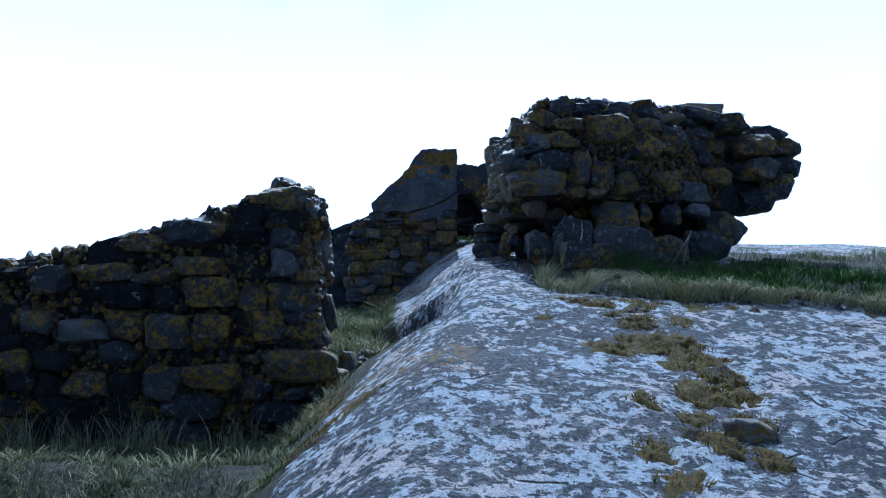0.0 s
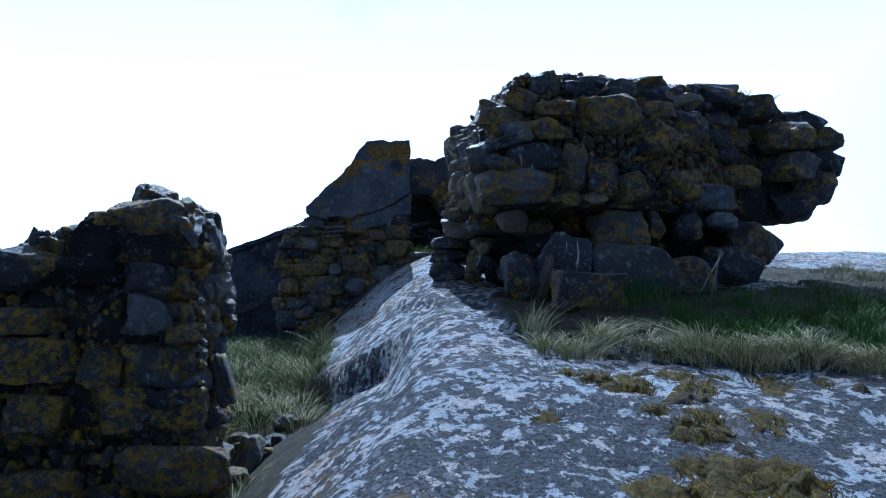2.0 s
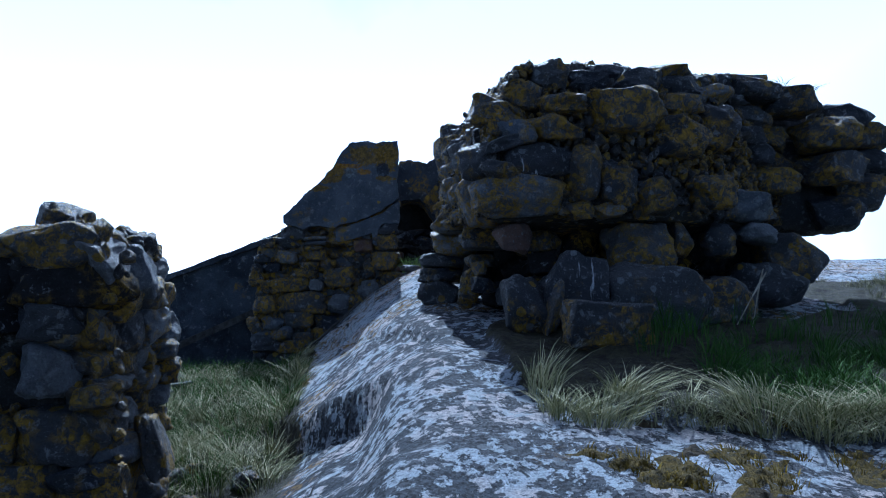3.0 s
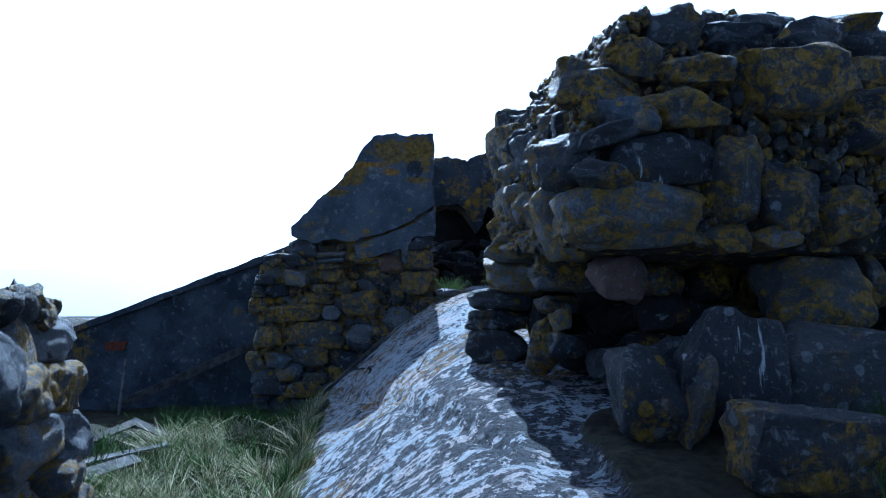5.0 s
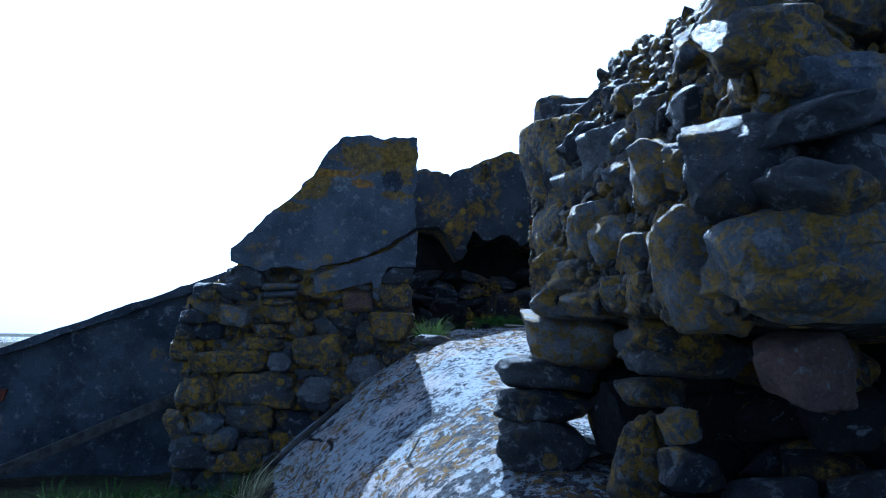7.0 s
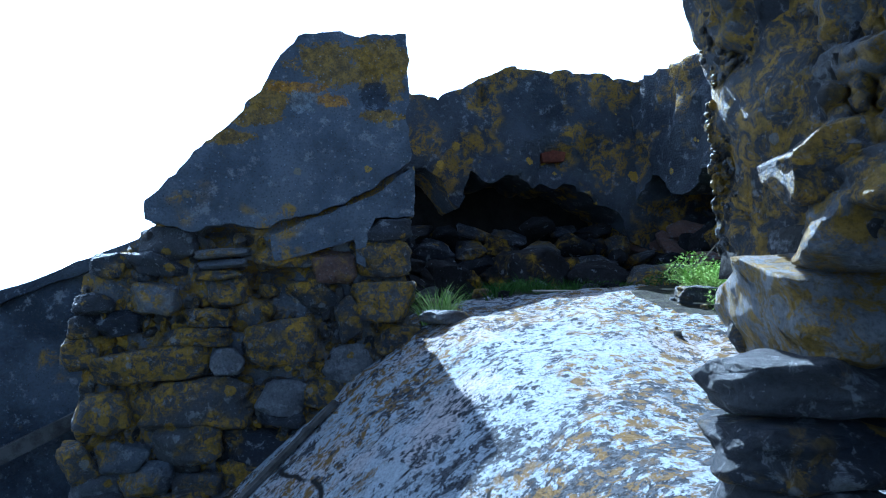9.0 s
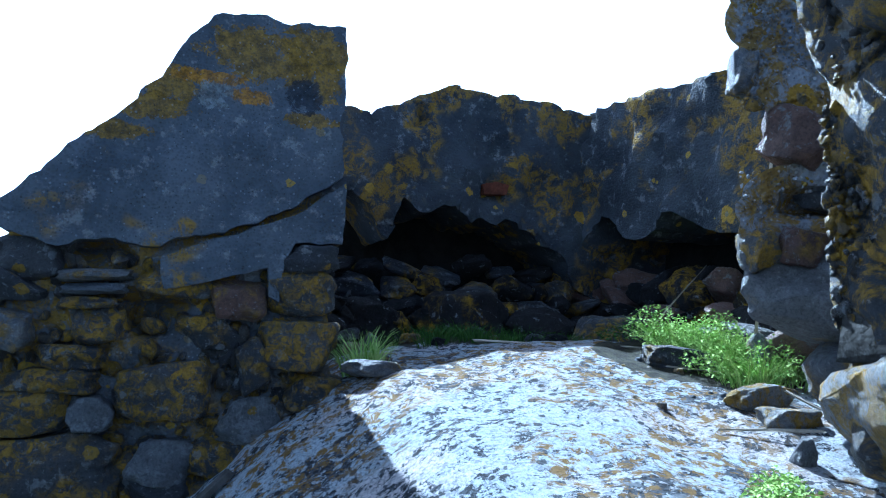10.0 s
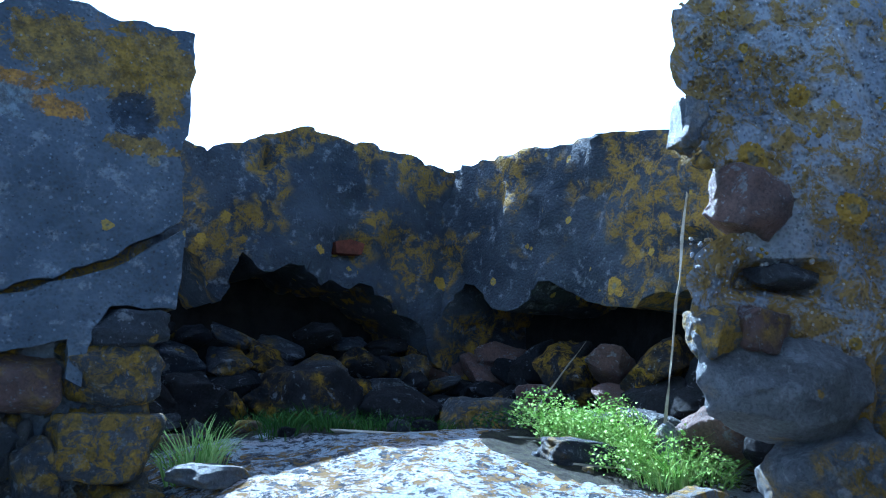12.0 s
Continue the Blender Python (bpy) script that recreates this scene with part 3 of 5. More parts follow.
def slab(outline, y0, y1, step=0.09, rough=0.012, ragged=0.0, seed=0.0, flip=None, dents=(), back=0.0):
    """An upright slab: an outline in x and z cut into small faces and roughened; dents are (x, z, rx, rz, depth)
    hollows in its front; flip maps its points; back shifts the rear face sideways."""
    bm = bmesh.new()
    m = len(outline)
    ring = []
    for i in range(m):
        a, b = Vector(outline[i]), Vector(outline[(i + 1) % m])
        k = max(1, int((b - a).length / (step * 0.7)))
        side = Vector((-(b - a).y, (b - a).x)).normalized()
        for j in range(k):
            p = a.lerp(b, j / k)
            p = p + side * ragged * (fbm(p.x * 6 + seed, p.y * 6, 2.0, 4) + 0.5 * fbm(p.x * 17 + seed, p.y * 17, 5.0, 2))
            ring.append(bm.verts.new((p.x, y0, p.y)))
    bm.faces.new(ring)
    xs, zs = [p[0] for p in outline], [p[1] for p in outline]
    for axis_n, lo, hi in ((Vector((1, 0, 0)), min(xs), max(xs)), (Vector((0, 0, 1)), min(zs), max(zs))):
        c = lo + step
        while c < hi:
            bmesh.ops.bisect_plane(bm, geom=bm.verts[:] + bm.edges[:] + bm.faces[:], dist=1e-5, plane_co=axis_n * c, plane_no=axis_n)
            c += step
    front = bm.faces[:]
    out = bmesh.ops.extrude_face_region(bm, geom=front)
    moved = [g for g in out["geom"] if isinstance(g, bmesh.types.BMVert)]
    for v in moved:
        v.co.y = y1
        v.co.x += back
    side_edges = [e for e in bm.edges if abs(e.verts[0].co.y - e.verts[1].co.y) > 0.9 * abs(y1 - y0)]
    bmesh.ops.subdivide_edges(bm, edges=side_edges, cuts=max(1, int(abs(y1 - y0) / 0.13)))
    for v in bm.verts:
        p = v.co.copy()
        f = (p.y - y0) / (y1 - y0)
        push = rough * (2.0 * fbm(p.x * 3 + seed, p.z * 3, p.y + 1.5, 4) + 0.8 * fbm(p.x * 14, p.z * 14, seed + p.y, 2))
        for dx, dz, rx, rz, deep in dents:
            r = math.hypot((p.x - dx) / rx, (p.z - dz) / rz) + 0.25 * fbm(p.x * 8, p.z * 8, seed + 3, 2)
            push += deep * min(max(1.35 - r, 0.0) / 0.5, 1.0) * (1 - f)
        v.co = p + Vector((0, push, 0)) + Vector((1, 0, 0.7)) * rough * fbm(p.x * 9, p.z * 9, p.y * 9 + seed, 2)
        if flip:
            v.co = flip(v.co)
    bmesh.ops.triangulate(bm, faces=[f for f in bm.faces if len(f.verts) > 4])
    bmesh.ops.recalc_face_normals(bm, faces=bm.faces[:])
    return bm


def thing(name, label, category, group="", at=(0, 0, 0), kind=""):
    ob = new(name)
    ob.empty_display_size = 0.2
    ob.location = at
    return tagged(ob, label, category, group, kind)


# ---- the outlying rubble wall beside the hollow ----
def build_outlying_wall():
    w = thing("rubble_wall", "long low dark rubble stone wall with a sloping ragged top", "stone wall", at=(-3, 8.7, 0.2))
    top = lambda x: lerp(x, (-8, -4.76, -3.8, -2.9, -2.2, -1.7, -1.45, -1.2), (1.55, 2.03, 2.2, 2.5, 2.74, 2.9, 2.86, 2.75))
    levels = []
    xs = (-8, -6.5, -5.2, -4.4, -3.7, -3, -2.4, -1.9, -1.66)
    for k in range(8):
        levels.append((k / 7, [(x, 8.24) for x in xs] + [(x, 9.5) for x in reversed(xs)]))
    bm = loft(levels, 0.0)
    for v in bm.verts:
        v.co.z = -0.3 + (top(v.co.x) - 0.03 + 0.3) * v.co.z
    bmesh.ops.subdivide_edges(bm, edges=bm.edges[:], cuts=2, use_grid_fill=True)
    for v in bm.verts:
        v.co += Vector((fbm(v.co.x * 4, v.co.y * 4, v.co.z * 4), fbm(v.co.x * 4, v.co.y * 4 + 5, v.co.z * 4), 0.5 * fbm(v.co.x * 4, v.co.y * 4 + 8, v.co.z * 4))) * 0.05
    part("core", bm, MORTAR, w, "dark crumbling mortar", True)
    face = [(-2.5, 1.74, 0.62, 0.33, "ochre"), (-1.71, 2.08, 0.28, 0.3, "grey"), (-2.64, 2.02, 0.59, 0.2, "ochre"), (-2.94, 1.31, 0.51, 0.38, "ochre"),
            (-2.42, 0.86, 0.59, 0.28, "ochre_block"), (-1.5, 0.97, 0.75, 0.34, "ochre"), (-2.46, 1.33, 0.41, 0.35, "ochre_block"), (-3.44, 1.08, 0.49, 0.3, "dark_round"),
            (-4.23, 1.85, 0.4, 0.3, "dark"), (-3.84, 1.3, 0.54, 0.25, "grey")]
    for x, z, a, h, kind in face:
        stone(w, x, 8.18, z, a, 0.34, h, kind)
    # shade put into the front's stone colours
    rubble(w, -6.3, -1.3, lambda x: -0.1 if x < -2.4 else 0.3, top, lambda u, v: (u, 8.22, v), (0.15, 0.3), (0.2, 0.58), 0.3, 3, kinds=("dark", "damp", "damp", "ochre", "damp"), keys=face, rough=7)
    # lit end: lichened and grey stones, chosen paler for the light on it
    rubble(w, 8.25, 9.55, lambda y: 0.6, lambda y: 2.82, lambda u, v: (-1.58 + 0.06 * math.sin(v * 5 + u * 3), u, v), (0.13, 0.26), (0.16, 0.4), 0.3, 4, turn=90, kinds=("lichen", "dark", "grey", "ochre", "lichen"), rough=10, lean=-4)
    def spot(r):
        u = r.uniform(-6.3, -1.3)
        v = r.uniform(0.0, top(u))
        return (u, 8.14 + r.uniform(0, 0.06), v)
    chinks(w, 1500, spot, (0.035, 0.1), seed=3)
    chinks(w, 350, lambda r: (-1.58 + r.uniform(-0.04, 0.06), r.uniform(8.2, 9.5), r.uniform(0.8, 2.85)), seed=4)
    chinks(w, 900, lambda r: (lambda x: (x, r.uniform(8.2, 9.5), top(x) + r.uniform(-0.05, 0.02)))(r.uniform(-6.3, -1.45)), seed=5)
    rng = random.Random(5)
    for i in range(80):
        x, y = rng.uniform(-6.3, -1.5), rng.uniform(8.25, 9.45)
        stone(w, x, y, top(x) - rng.uniform(0.03, 0.09), rng.uniform(0.18, 0.4), rng.uniform(0.2, 0.4), rng.uniform(0.1, 0.18), rng.choice(("dark", "dark", "ochre")), rng.uniform(0, 180), rng.uniform(-10, 10))
    stone(w, -1.82, 8.6, 2.92, 0.36, 0.45, 0.26, "dark", 12, 14, shape=2)
    stone(w, -1.62, 8.9, 2.84, 0.22, 0.35, 0.18, "grey", 40, 5)
    stone(w, -1.62, 9.35, 2.82, 0.22, 0.3, 0.2, "lichen_round", 10, 5)
    stone(w, -1.3, 8.7, 1.55, 0.16, 0.35, 0.42, "ochre", 10, -14)
    return w


build_outlying_wall()


# ---- the gable wall: cracked concrete above rubble ----
def build_gable():
    w = thing("gable_ruin", "ruined gable with cracked concrete above lichened rubble", "ruin", at=(-0.8, 15.2, 1.8))
    y = 14.97
    upper = [(0.24, 3.98), (0.24, 4.84), (-0.46, 4.84), (-0.62, 4.64), (-0.74, 4.44), (-0.88, 4.27), (-1.0, 4.14), (-1.17, 4.0), (-1.3, 3.86), (-1.45, 3.72), (-1.44, 3.62),
             (-1.2, 3.52), (-0.95, 3.58), (-0.72, 3.53), (-0.3, 3.67), (-0.02, 3.78)]
    lower = [(0.27, 3.95), (-0.01, 3.75), (-0.3, 3.63), (-0.68, 3.49), (-0.66, 3.32), (-0.45, 3.36), (-0.25, 3.42), (-0.14, 3.46), (-0.13, 3.3), (-0.07, 3.27), (-0.04, 3.5), (0.0, 3.6), (0.26, 3.6)]
    part("concrete_panel", slab(upper, y, y + 0.5, step=0.06, ragged=0.035, dents=((-0.02, 4.45, 0.11, 0.09, 0.04),)), CONCRETE, w, "grey weathered concrete with yellow lichen", True, 40)
    part("concrete_panel", slab(lower, y - 0.012, y + 0.3, ragged=0.02, seed=4), CONCRETE, w, "broken concrete piece below the crack", True, 40)
    core = [(0.2, 2.3), (0.2, 3.93), (-0.4, 3.66), (-1.0, 3.62), (-1.38, 3.58), (-1.62, 3.4), (-1.84, 3.26), (-1.86, 1.0), (-0.4, 1.0)]
    part("core", slab(core, y + 0.1, y + 0.55, ragged=0.02, rough=0.03, dents=((-0.7, 3.22, 0.15, 0.08, 0.2), (-1.05, 3.5, 0.2, 0.04, 0.15), (0.05, 3.1, 0.2, 0.03, 0.15))), MORTAR_PALE, w, "dark mortar between the stones", True, 40)
    low = lambda x: ground(x, 14.8) - 0.05
    high = lambda x: lerp(x, (-1.88, -1.62, -1.3, -0.9, -0.7, -0.2, 0.25), (3.24, 3.4, 3.55, 3.52, 3.45, 3.42, 3.6))
    face = [(-0.62, 2.81, 0.43, 0.3, "ochre_block"), (-0.18, 2.93, 0.18, 0.28, "ochre"), (-1.41, 2.70, 0.68, 0.22, "ochre_block"), (-1.18, 2.42, 0.66, 0.32, "ochre_block"),
            (-1.71, 2.41, 0.32, 0.26, "ochre"), (-0.96, 2.69, 0.2, 0.17, "grey_block"), (-1.07, 2.97, 0.32, 0.12, "ochre"), (-1.16, 2.85, 0.4, 0.13, "ochre_block"),
            (-0.28, 3.28, 0.28, 0.22, "red"), (0.05, 3.32, 0.36, 0.24, "ochre"), (0.1, 3.51, 0.28, 0.16, "dark_block"), (0.05, 3.04, 0.4, 0.26, "ochre_block"), (-1.21, 2.18, 0.4, 0.26, "ochre"),
            (-0.98, 3.38, 0.34, 0.06, "grey_block"), (-0.98, 3.31, 0.3, 0.06, "grey_block"), (-1.0, 3.24, 0.26, 0.06, "dark_block"), (-1.4, 3.1, 0.3, 0.2, "grey"), (-0.95, 3.13, 0.26, 0.18, "ochre")]
    for x, z, a, h, kind in face:
        stone(w, x, y + 0.08, z, a, 0.24, h, kind, tip=PICK.uniform(-4, 4))
    def spot(r):
        u = r.uniform(-1.86, 0.22)
        v = r.uniform(low(u), high(u))
        return None if abs(u + 0.7) < 0.16 and abs(v - 3.22) < 0.08 else (u, y + 0.07 + r.uniform(0, 0.05), v)
    chinks(w, 500, spot, (0.04, 0.1), 9)
    gaps = face + [(-0.7, 3.22, 0.3, 0.14, "")]
    rubble(w, -1.86, 0.22, low, high, lambda u, v: (u, y + 0.13, v), (0.12, 0.22), (0.14, 0.36), 0.24, 7, keys=gaps, kinds=("ochre", "ochre", "dark", "dark", "grey", "ochre"), rough=6, fill=1.16)
    return w


build_gable()


# ---- the long concrete wall that runs down to the hollow ----
def build_long_wall():
    w = thing("long_concrete_wall", "long dark concrete wall with a sloping top edge", "concrete wall", at=(-5, 16.2, 1.5))
    top = [(0.2, 4.0), (-0.9, 3.8), (-1.7, 3.52), (-2.0, 3.4), (-3.3, 2.9), (-4.5, 2.44), (-6, 1.95), (-9, 1.2)]
    part("wall_body", slab([(-9, 0.5), (0.2, 0.5)] + top, 16.0, 16.35, 0.2, 0.025, 0.02, dents=((-4.1, 2.1, 0.12, 0.07, 0.12), (-2.7, 2.2, 0.2, 0.06, 0.06), (-3.6, 1.75, 0.25, 0.05, 0.06))), CONCRETE_WALL, w, "", True, 40)
    cope = [(p[0], p[1] + 0.015) for p in top] + [(p[0], p[1] - 0.07) for p in reversed(top)]
    part("coping", slab(cope, 15.93, 16.42, 0.15, 0.014, 0.02, 3), CONCRETE_WALL, w, "thin chipped projecting coping", True, 40)
    bm = slab([(-4.05, 2.28), (-3.75, 2.3), (-3.78, 2.18), (-4.02, 2.17)], 15.97, 16.05, 0.06, 0.006, 0.01)
    part("brick_patch", bm, BRICK_RED, w, "rust-red patch of bare brick")
    return w


build_long_wall()


# ---- the room's back and side walls, undermined at the foot ----
def rounded(outline):
    """Cut the corners of an outline once, so that it runs in soft lobes."""
    out = []
    for i, p in enumerate(outline):
        q = outline[(i + 1) % len(outline)]
        out += [(p[0] * 0.76 + q[0] * 0.24, p[1] * 0.76 + q[1] * 0.24), (p[0] * 0.24 + q[0] * 0.76, p[1] * 0.24 + q[1] * 0.76)]
    return out


def build_room_walls():
    back = thing("back_wall", "lichened concrete wall with a scalloped top, hollowed out below", "concrete wall", at=(1.4, 16.7, 3.0))
    outline = [(0.2, 4.83), (0.54, 4.83), (0.7, 4.79), (0.74, 4.77), (0.8, 4.83), (1.0, 4.91), (1.3, 5.06), (1.5, 5.08), (1.7, 5.08), (1.77, 5.03), (1.85, 5.07), (2.18, 5.06), (2.49, 5.0), (2.72, 4.97), (3.6, 4.9),
               (3.6, 2.6), (2.75, 3.4), (2.52, 3.48), (2.42, 3.74), (2.2, 3.86), (2.05, 3.93), (1.91, 4.05), (1.77, 3.96), (1.66, 4.05), (1.59, 3.99), (1.38, 4.12), (1.2, 4.03), (1.1, 4.06), (1.01, 4.16), (0.93, 3.82), (0.86, 3.85),
               (0.74, 4.08), (0.59, 4.2), (0.2, 4.1)]
    # unseen run to x 3.6 and extra depth added to block sun from the hollows
    part("wall_body", slab(rounded(outline), 16.45, 17.28, 0.08, 0.035, 0.018, dents=((1.81, 4.3, 0.14, 0.09, 0.08), (1.15, 4.83, 0.04, 0.06, 0.1))), CONCRETE_OLD, back, "", True, 40)
    # sheet behind the hollow, coloured as its deep shade
    part("core", slab([(-0.1, 2.5), (4.6, 2.5), (4.6, 4.6), (-0.1, 4.6)], 17.25, 17.6, 0.2, 0.04), VOID_SHADE, back, "rubble core with the hollow's shade in its colour")
    bm = slab([(1.70, 4.23), (1.69, 4.31), (1.8, 4.34), (1.92, 4.32), (1.9, 4.24)], 16.47, 16.6, 0.05, 0.004, 0.006)
    part("brick", bm, BRICK_RED, back, "broken red brick set in the concrete")
    # most of this rubble has the hollow's shade in its stone colour
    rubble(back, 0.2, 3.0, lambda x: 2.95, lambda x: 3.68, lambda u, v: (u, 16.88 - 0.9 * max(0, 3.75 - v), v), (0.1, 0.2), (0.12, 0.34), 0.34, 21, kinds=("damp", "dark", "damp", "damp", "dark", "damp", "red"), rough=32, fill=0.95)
    side = thing("side_wall", "lichened concrete wall meeting the back wall, undermined below", "concrete wall", at=(2.9, 15, 3.0))
    turned = lambda p: Vector((p.y + 0.1 * (16.45 - p.x) - 0.06, p.x, p.z))
    outline = [(16.46, 4.97), (16.17, 4.98), (15.9, 4.98), (15.5, 4.95), (15.44, 4.92), (15.1, 4.92), (14.94, 4.89), (14.6, 4.85), (14.46, 4.83), (14.2, 4.8), (13.2, 4.8), (13.2, 3.7), (14.0, 3.85), (14.47, 3.87), (14.62, 3.88),
               (14.71, 3.79), (15.06, 3.86), (15.25, 3.95), (15.43, 4.06), (15.6, 3.86), (15.92, 3.85), (16.04, 4.04), (16.3, 4.1), (16.46, 3.72)]
    # depth out of view added to meet the core and shut out light
    part("wall_body", slab(rounded(outline), 2.66, 3.53, 0.08, 0.035, 0.018, 5, turned, dents=((14.35, 4.15, 0.12, 0.04, 0.1), (15.5, 4.5, 0.07, 0.06, 0.06))), CONCRETE_OLD, side, "", True, 40)
    # same shade-coloured sheet behind the side hollow
    part("core", slab([(13.0, 2.5), (17.3, 2.5), (17.3, 4.5), (13.0, 4.5)], 3.5, 3.8, 0.2, 0.04, 0, 2, turned), VOID_SHADE, side, "rubble core with the hollow's shade in its colour")
    # rubble darkened by colour, for the shade under the side wall
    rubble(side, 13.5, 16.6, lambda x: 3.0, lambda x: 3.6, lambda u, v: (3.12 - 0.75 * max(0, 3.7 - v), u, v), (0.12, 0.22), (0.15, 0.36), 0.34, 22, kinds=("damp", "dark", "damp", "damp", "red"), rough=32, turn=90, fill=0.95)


build_room_walls()


# ---- the doorway's broken concrete jamb ----
def build_jamb():
    w = thing("doorway_ruin", "broken doorway side of pebbly concrete covered in yellow lichen", "ruin", at=(2.2, 13.4, 3.0))
    turned = lambda p: Vector((p.x, p.y - 0.5 * (p.x - 1.6), p.z))
    outline = [(1.6, 4.74), (1.61, 4.6), (1.62, 4.44), (1.645, 4.36), (1.69, 4.18), (1.76, 4.12), (1.98, 4.05), (1.96, 3.95), (1.83, 3.88), (1.75, 3.86), (1.68, 3.82), (1.63, 3.72), (1.64, 3.6), (1.68, 3.44),
               (1.8, 3.3), (2.2, 3.2), (2.3, 2.75), (4.0, 2.7), (4.0, 5.1), (2.6, 5.02), (2.1, 4.9), (1.74, 4.81)]
    part("wall_body", slab(outline, 13.45, 13.8, 0.05, 0.02, 0.025, 8, turned, ((1.99, 3.72, 0.15, 0.045, 0.13),), 0.6), CONCRETE_PALE, w, "", True, 40)
    def pebble(r):
        x, z = 1.66 + 0.8 * r.random() ** 1.3, r.uniform(3.45, 4.85)
        if z < 4.15 and x < 2.0 and z > 3.86:
            return None
        return (x, 13.45 - 0.5 * (x - 1.6) + r.uniform(-0.025, 0.02), z) if math.hypot((x - 1.99) / 0.2, (z - 3.72) / 0.06) > 1 else None
    chinks(w, 1700, pebble, (0.008, 0.022), 41, CONCRETE_PALE, "pebbles standing out of the worn concrete")
    stone(w, 1.96, 13.37, 3.34, 0.62, 0.4, 0.34, "grey", -27, 14, shape=1)
    stone(w, 1.87, 13.34, 4.0, 0.28, 0.2, 0.24, "red", -27, 22)
    stone(w, 1.70, 13.4, 4.15, 0.07, 0.08, 0.07, "ochre_round")
    stone(w, 1.7, 13.45, 4.3, 0.12, 0.14, 0.2, "grey", -20, 5)
    stone(w, 2.0, 13.29, 3.74, 0.26, 0.12, 0.1, "dark_round", -27)
    stone(w, 1.72, 13.4, 3.52, 0.15, 0.2, 0.17, "ochre", -20)
    stone(w, 1.86, 13.31, 3.53, 0.2, 0.16, 0.16, "red", -20, 15)
    stone(w, 2.35, 13.1, 3.27, 0.24, 0.35, 0.36, "lichen", -27)
    stone(w, 2.12, 13.24, 3.02, 0.42, 0.34, 0.34, "grey", -20, -30)
    stone(w, 2.4, 13.0, 2.95, 0.4, 0.35, 0.3, "lichen", -20, -10)
    return w


build_jamb()


# ---- the big overhanging rubble mass ----
def mass_front(x, z):
    y = 9.97 + min(0.25 * max(x - 2.0, 0.0) ** 2, 1.3) + 0.5 * max(1.35 - x, 0.0) ** 2
    return y + lerp(z, (2.2, 2.9, 3.08, 3.14, 4.1, 4.4, 4.65), (0.5, 0.62, 0.7, 0.0, 0.08, 0.25, 0.6))


def mass_left(z, y):
    return lerp(z, (2.2, 3.1, 3.15, 3.7, 3.9, 4.2, 4.45, 4.6), (1.4, 1.4, 0.72, 0.8, 0.85, 0.94, 1.05, 1.28)) + 0.17 * (11 - y)


def mass_right(z):
    return lerp(z, (2.2, 2.8, 3.0, 3.1, 3.2, 3.45, 3.85, 4.2, 4.4, 4.6), (4.45, 4.4, 4.0, 4.1, 4.65, 5.0, 5.3, 5.3, 5.2, 4.95))


def mass_top(x):
    return lerp(x, (0.7, 1.0, 1.3, 1.6, 2.65, 3.4, 3.7, 4.65, 5.0, 5.25), (4.0, 4.24, 4.46, 4.63, 4.62, 4.64, 4.6, 4.55, 4.4, 4.0))


